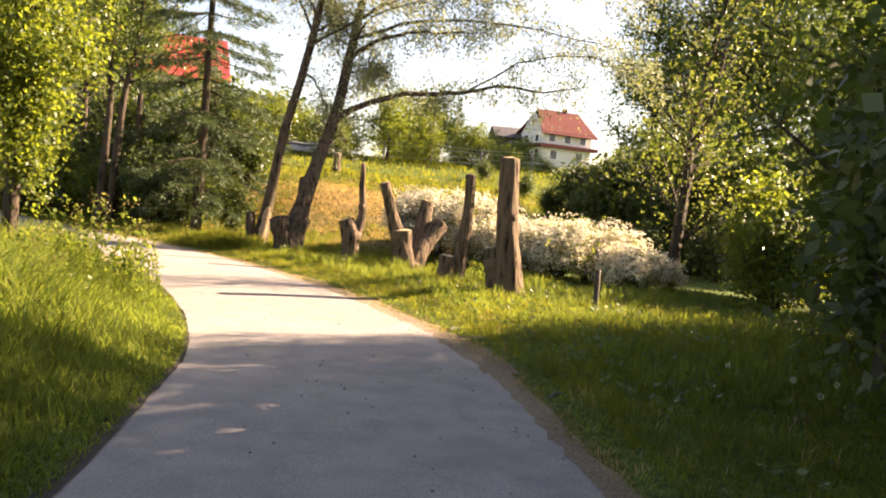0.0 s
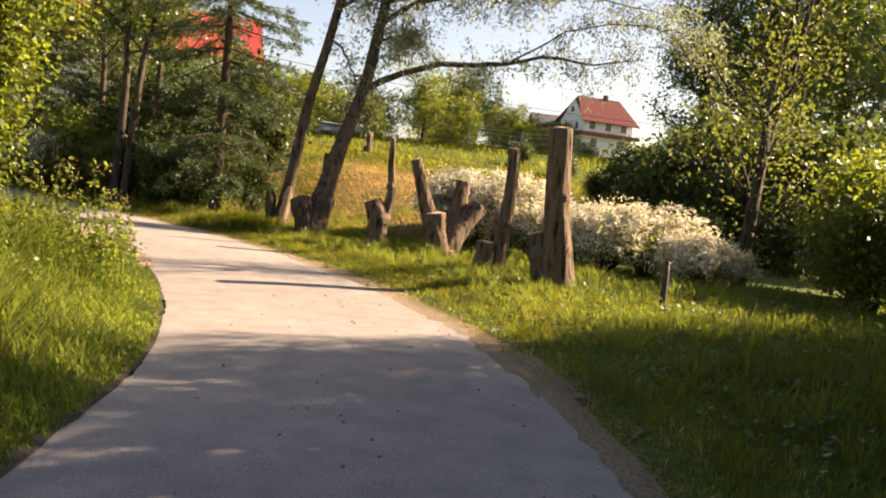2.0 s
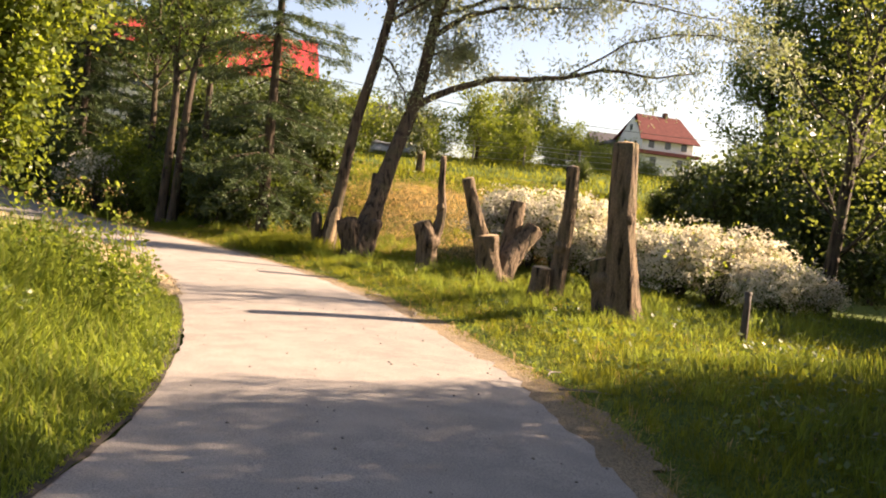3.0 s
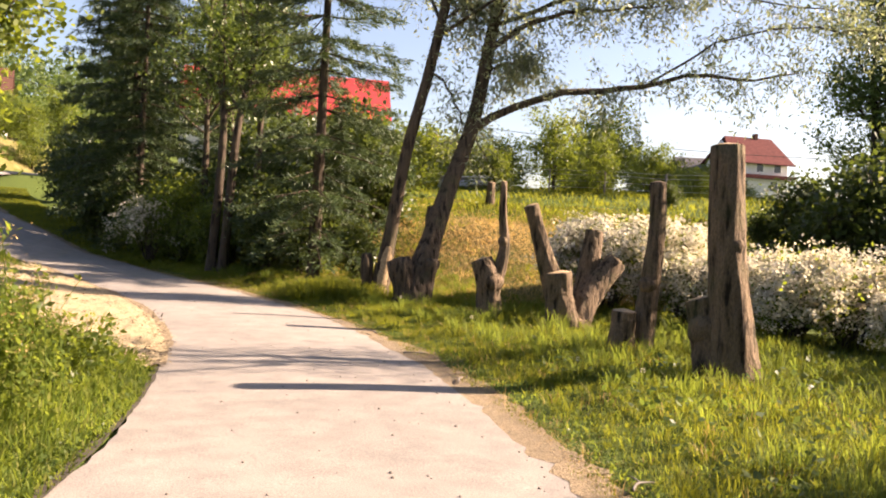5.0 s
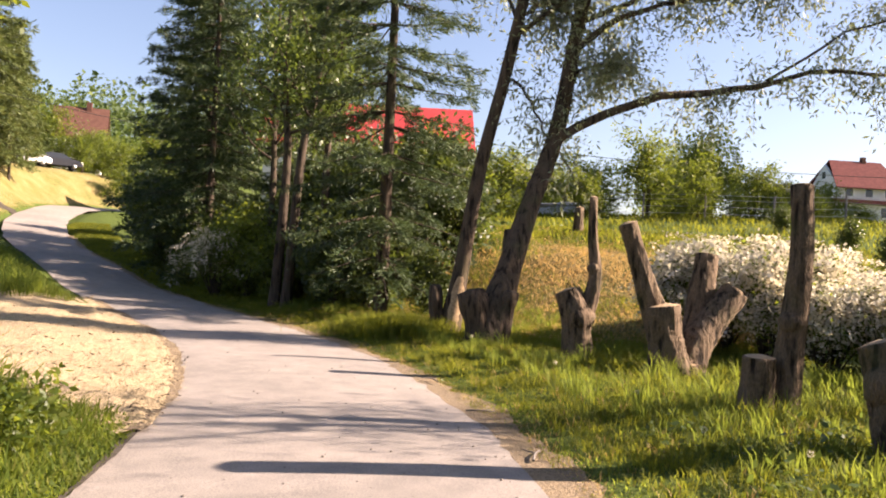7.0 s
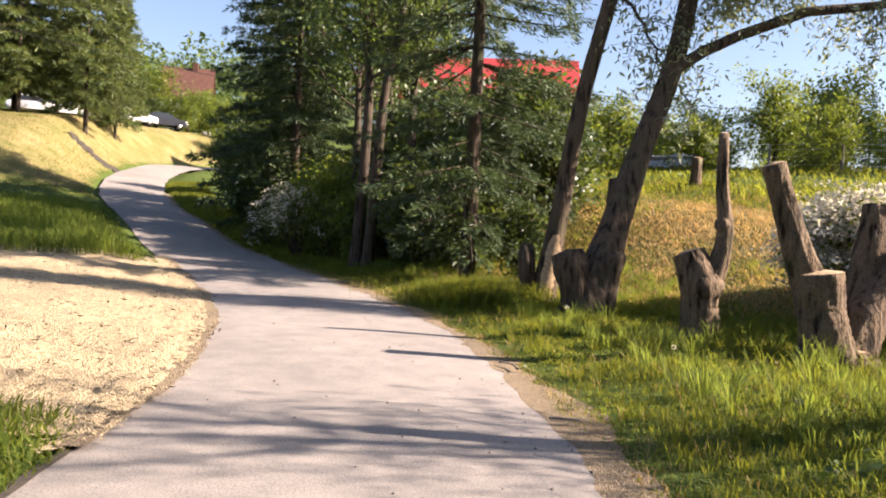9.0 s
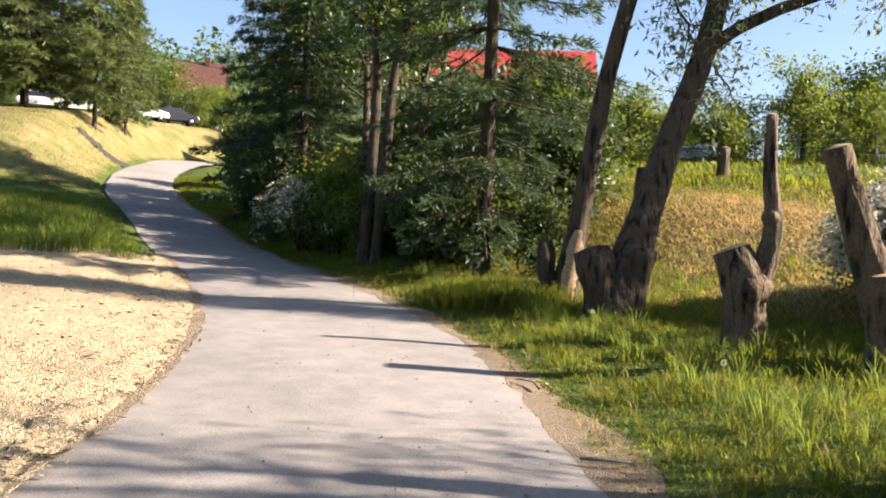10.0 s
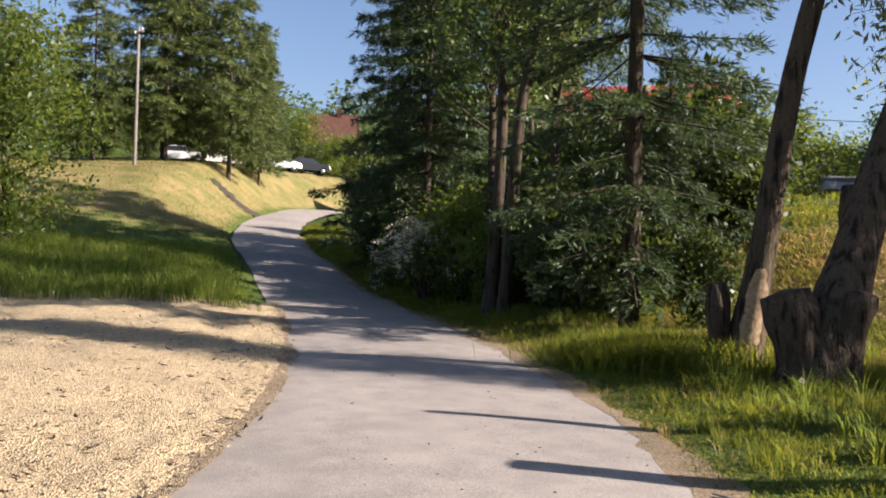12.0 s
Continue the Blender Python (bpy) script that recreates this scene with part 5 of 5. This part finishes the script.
    grass("dry yellow grass on the bank", x[k], y[k], 0.09 + 0 * x[k], 0.035 + 0 * x[k], STRAW_MOWN, 210)
    grass("short sunlit grass on the bank", x[~k], y[~k], 0.09 + 0 * x[~k], 0.035 + 0 * x[~k], GRASS, 209)


sow()


def litter():
    """Loose chips on the patch and grit on the lane."""
    rng = np.random.default_rng(300)
    k = rng.choice(len(PATCH_P), 9000, p=None)
    P = np.column_stack([PATCH_P[k] + rng.uniform(-0.12, 0.12, (9000, 2)), PATCH_Z[k] + 0.012])
    v, f = leaves(P, 0.07, rng, 0.4, 2.5)
    tagged(new("wood_chips", mesh("wood_chips", v, f, CHIPS)), "loose pale wood chips on the patch", "wood chips", kind="stuff")
    v, f = leaves(P[:1100] + [0.05, 0.03, 0.012], 0.085, rng, 0.28, 2.0)
    tagged(new("bark_bits", mesh("bark_bits", v, f, BARK_DARK)), "dark bark bits among the chippings", "wood chips", kind="stuff")
    s, d = rng.uniform(19, 48, 520), rng.normal(0.2, 0.75, 520)
    d = np.where(rng.random(520) < 0.4, rng.uniform(1.2, 1.75, 520), np.clip(d, -1.4, 1.5))
    x, y = along_road(s, d)
    z = ground(x, y)
    zr = np.interp(-x, [-5, 0, 6, 20, 27], [0.16, 0.08, 0.0, 0.05, 0.3]) + 0.03 * (1 - (d / HALF) ** 2)
    z = np.maximum(z, zr)
    peb = Shape()
    for a, b, c in zip(x, y, z):
        r = 0.004 + 0.010 * rng.uniform(0, 1) ** 2
        peb.add(*tube([(a, b, c - r * 0.3), (a, b, c + r * 0.3), (a + r * 0.2, b, c + r * 0.8)], [r, r * 1.1, r * 0.6], 6, 0.15, rng))
    tagged(new("pebbles", peb.mesh("pebbles", STONE)), "small pale pebbles and grit on the lane", "pebbles", kind="stuff")


litter()


def weed_clump(label, height, seed, count, leaf_size, mat, flowers=False):
    """Broad-leaved weeds: upright stems with paired leaves."""
    rng = np.random.default_rng(seed)
    ob = thing("weed_clump", label, "plant", group="weeds beside the lane")
    stems, pts, tops = Shape(), [], []
    for _ in range(count):
        b = np.append(rng.normal(0, 0.38, 2), 0)
        h = height * rng.uniform(0.6, 1.1)
        path = smooth_path([b, b + [rng.normal(0, 0.05), rng.normal(0, 0.05), h * 0.5], b + [rng.normal(0, 0.15), rng.normal(0, 0.15), h]], 9)
        stems.add(*tube(path, np.linspace(0.006, 0.003, 9), 4, close=False))
        for q in path[2:]:
            pts.append(q + rng.normal(0, 0.03, (5, 3)))
        tops.append(path[-1] + rng.normal(0, 0.05, (14, 3)))
    tagged(part("branchwork", stems.mesh("branchwork", mat), ob), kind="stuff")
    part("foliage", Shape().add(*leaves(np.concatenate(pts), leaf_size, rng, 0.5, 0.5)).mesh("foliage", mat), ob)
    if flowers:
        tagged(part("seed_head", Shape().add(*leaves(np.concatenate(tops), 0.03, rng, 0.4)).mesh("seed_head", STRAW), ob, "pale feathery seed heads"), kind="stuff")
    return ob


nettle = weed_clump("dark green nettles in the tall grass", 0.8, 401, 34, 0.10, LEAF)
put(nettle, -7.5, 12.4, 0, 0.75)
for x, y, t, sc in ((-8.4, 12.0, 40, 0.9), (-7.9, 11.2, 90, 1.0), (-7.0, 11.6, 200, 0.65), (-5.6, 8.0, 120, 0.6), (-5.2, 6.6, 300, 0.7)):
    again(nettle, x, y, t, sc)
for x, y, t, sc in ((-4.2, 3.2, 150, 0.8), (-5.9, 8.9, 60, 0.6)):
    again(nettle, x, y, t, sc)
tall_weed = weed_clump("tall feathery weed clump in the meadow grass", 1.3, 402, 12, 0.07, GRASS_TALL, True)
put(tall_weed, -6.45, 10.94, 0, 1.1)
for x, y, t, s in ((-6.9, 11.5, 60, 0.8), (-6.0, 10.5, 140, 0.9), (-6.6, 10.3, 220, 1.0), (-4.8, 6.4, 20, 0.7), (-5.5, 7.8, 110, 0.75), (-4.3, 4.9, 250, 0.7), (-6.1, 9.4, 330, 0.8), (-3.7, 3.4, 75, 0.65)):
    again(tall_weed, x, y, t, s)


def bank_shadow_strip():
    """A dark sheet that paints a shadow running down the bank to the lane."""
    rng = np.random.default_rng(55)
    line = smooth_path([(-58.4, 38.8), (-57.8, 39.6), (-57.0, 40.4), (-55.6, 41.5)], 26)
    tan = np.gradient(line, axis=0)
    tan /= np.linalg.norm(tan, axis=1)[:, None]
    u = np.linspace(-1, 1, 7)
    wide = 0.95 + 0.2 * rng.normal(0, 1, (26, 1))
    X = line[:, :1] - tan[:, 1:] * u[None] * wide
    Y = line[:, 1:] + tan[:, :1] * u[None] * wide
    Z = ground(X, Y) + 0.05 + 0.05 * rng.normal(0, 1, X.shape)
    i, j = np.meshgrid(np.arange(25), np.arange(6), indexing="ij")
    f = np.stack([i * 7 + j, (i + 1) * 7 + j, (i + 1) * 7 + j + 1, i * 7 + j + 1], -1).reshape(-1, 4)
    tagged(new("bank_shadow_strip", mesh("bank_shadow_strip", np.stack([X, Y, Z], -1).reshape(-1, 3), f, SOIL_AND_SHADOW)), "dark strip painting a shadow on the grassy bank", "ditch", kind="structure")


bank_shadow_strip()

for x, y, t, sc in ((-80.5, 58.6, 60, 1.5), (-77.0, 60.0, 190, 0.9), (-79.5, 63.0, 280, 1.0), (-76.0, 63.6, 20, 1.0), (-72.6, 61.6, 130, 0.9), (-83.0, 66.5, 330, 1.1), (-86.0, 38.0, 0, 1.5), (-87.0, 44.0, 70, 1.6), (-86.5, 50.0, 150, 1.5), (-80.0, 30.0, 200, 1.6), (-76.0, 24.0, 20, 1.7), (-64.0, 62.0, 40, 0.9)):
    again(orchard, x, y, t, sc, 0.6)


# ---- small finds ----
def dandelion(x, y, h, seed):
    rng = np.random.default_rng(seed)
    ob = thing("dandelion", "dandelion clock with a white seed ball", "plant", (x, y, ground_at(x, y)), group="dandelions in the grass")
    top = np.array([rng.normal(0, 0.03), rng.normal(0, 0.03), h])
    part("stem", Shape().add(*tube([(0, 0, 0), top * [0.3, 0.3, 0.5], top], [0.005, 0.004, 0.003], 5)).mesh("stem", GRASS), ob)
    dirs = rng.normal(0, 1, (90, 3))
    dirs /= np.linalg.norm(dirs, axis=1)[:, None]
    tagged(part("seed_ball", Shape().add(*leaves(top + dirs * 0.018, 0.012, rng, 0.4, 0.0, dirs * 3)).mesh("seed_ball", BLOSSOM), ob, "white downy seed ball"), kind="stuff")


for k, (x, y, h) in enumerate(((2.1, 7.6, 0.42), (2.3, 7.2, 0.38), (2.5, 7.9, 0.36), (1.7, 8.6, 0.34), (3.0, 8.4, 0.4), (-3.3, 15.6, 0.26), (-4.4, 17.2, 0.24), (-6.1, 18.9, 0.25), (-8.6, 21.0, 0.3), (-2.4, 14.9, 0.28))):
    dandelion(x, y, h, 500 + k)


def stick(x, y, ln, turn, seed):
    rng = np.random.default_rng(seed)
    ob = thing("stick", "thin dry broken stick on the verge", "stick", (x, y, max(ground_at(x, y), 0.02) + 0.03), turn, group="dry sticks")
    path = smooth_path([(-ln / 2, 0, 0), (0, rng.normal(0, 0.03), 0.01), (ln / 2, rng.normal(0, 0.03), 0.0)], 8)
    part("twig", Shape().add(*tube(path, np.linspace(0.012, 0.006, 8), 6, 0.1, rng)).mesh("twig", GREY_WOOD), ob)
    part("fork", Shape().add(*tube([path[4], path[4] + [0.06, 0.06, 0.0], path[4] + [0.10, 0.12, 0.0]], [0.006, 0.005, 0.003], 5)).mesh("fork", GREY_WOOD), ob)


for k, (x, y, ln, t) in enumerate(((-1.25, 11.45, 0.5, 20), (0.2, 8.5, 0.35, 70), (-4.5, 15.2, 0.4, 110), (-5.9, 16.7, 0.3, 30), (-7.6, 18.3, 0.45, 150), (-1.7, 12.1, 0.3, 80))):
    stick(x, y, ln, t, 600 + k)


def bare_wood(tree, base, z0, z1, radius, a0, a1, seed):
    """A strip of trunk that has lost its bark."""
    rng = np.random.default_rng(seed)
    n, m = 18, 7
    u, w = np.linspace(0, 1, n)[:, None], np.linspace(0, 1, m)[None]
    lo = np.radians(a0) + rng.normal(0, 0.08, (n, 1)) + 0.25 * (2 * u - 1) ** 2
    hi = np.radians(a1) + rng.normal(0, 0.08, (n, 1)) - 0.25 * (2 * u - 1) ** 2
    ang = lo * (1 - w) + hi * w
    z = z0 + (z1 - z0) * u + 0 * w
    lean = np.array([0.133, 0.08])
    r = np.interp(z, [0, 0.4, 1.5], [radius * 1.12, radius * 0.98, radius * 0.86])
    X, Y = lean[0] * z + r * np.cos(ang), lean[1] * z + r * np.sin(ang)
    i, j = np.meshgrid(np.arange(n - 1), np.arange(m - 1), indexing="ij")
    f = np.stack([i * m + j, i * m + j + 1, (i + 1) * m + j + 1, (i + 1) * m + j], -1).reshape(-1, 4)
    part("bare_wood", mesh("bare_wood", np.stack([X, Y, z], -1).reshape(-1, 3), f, WOOD_CUT, True), tree, "pale wood where bark has gone")


bare_wood(bpy.data.objects["willow_tree.001"], (-10.58, 23.42), 0.12, 1.25, 0.235, -85, -15, 701)
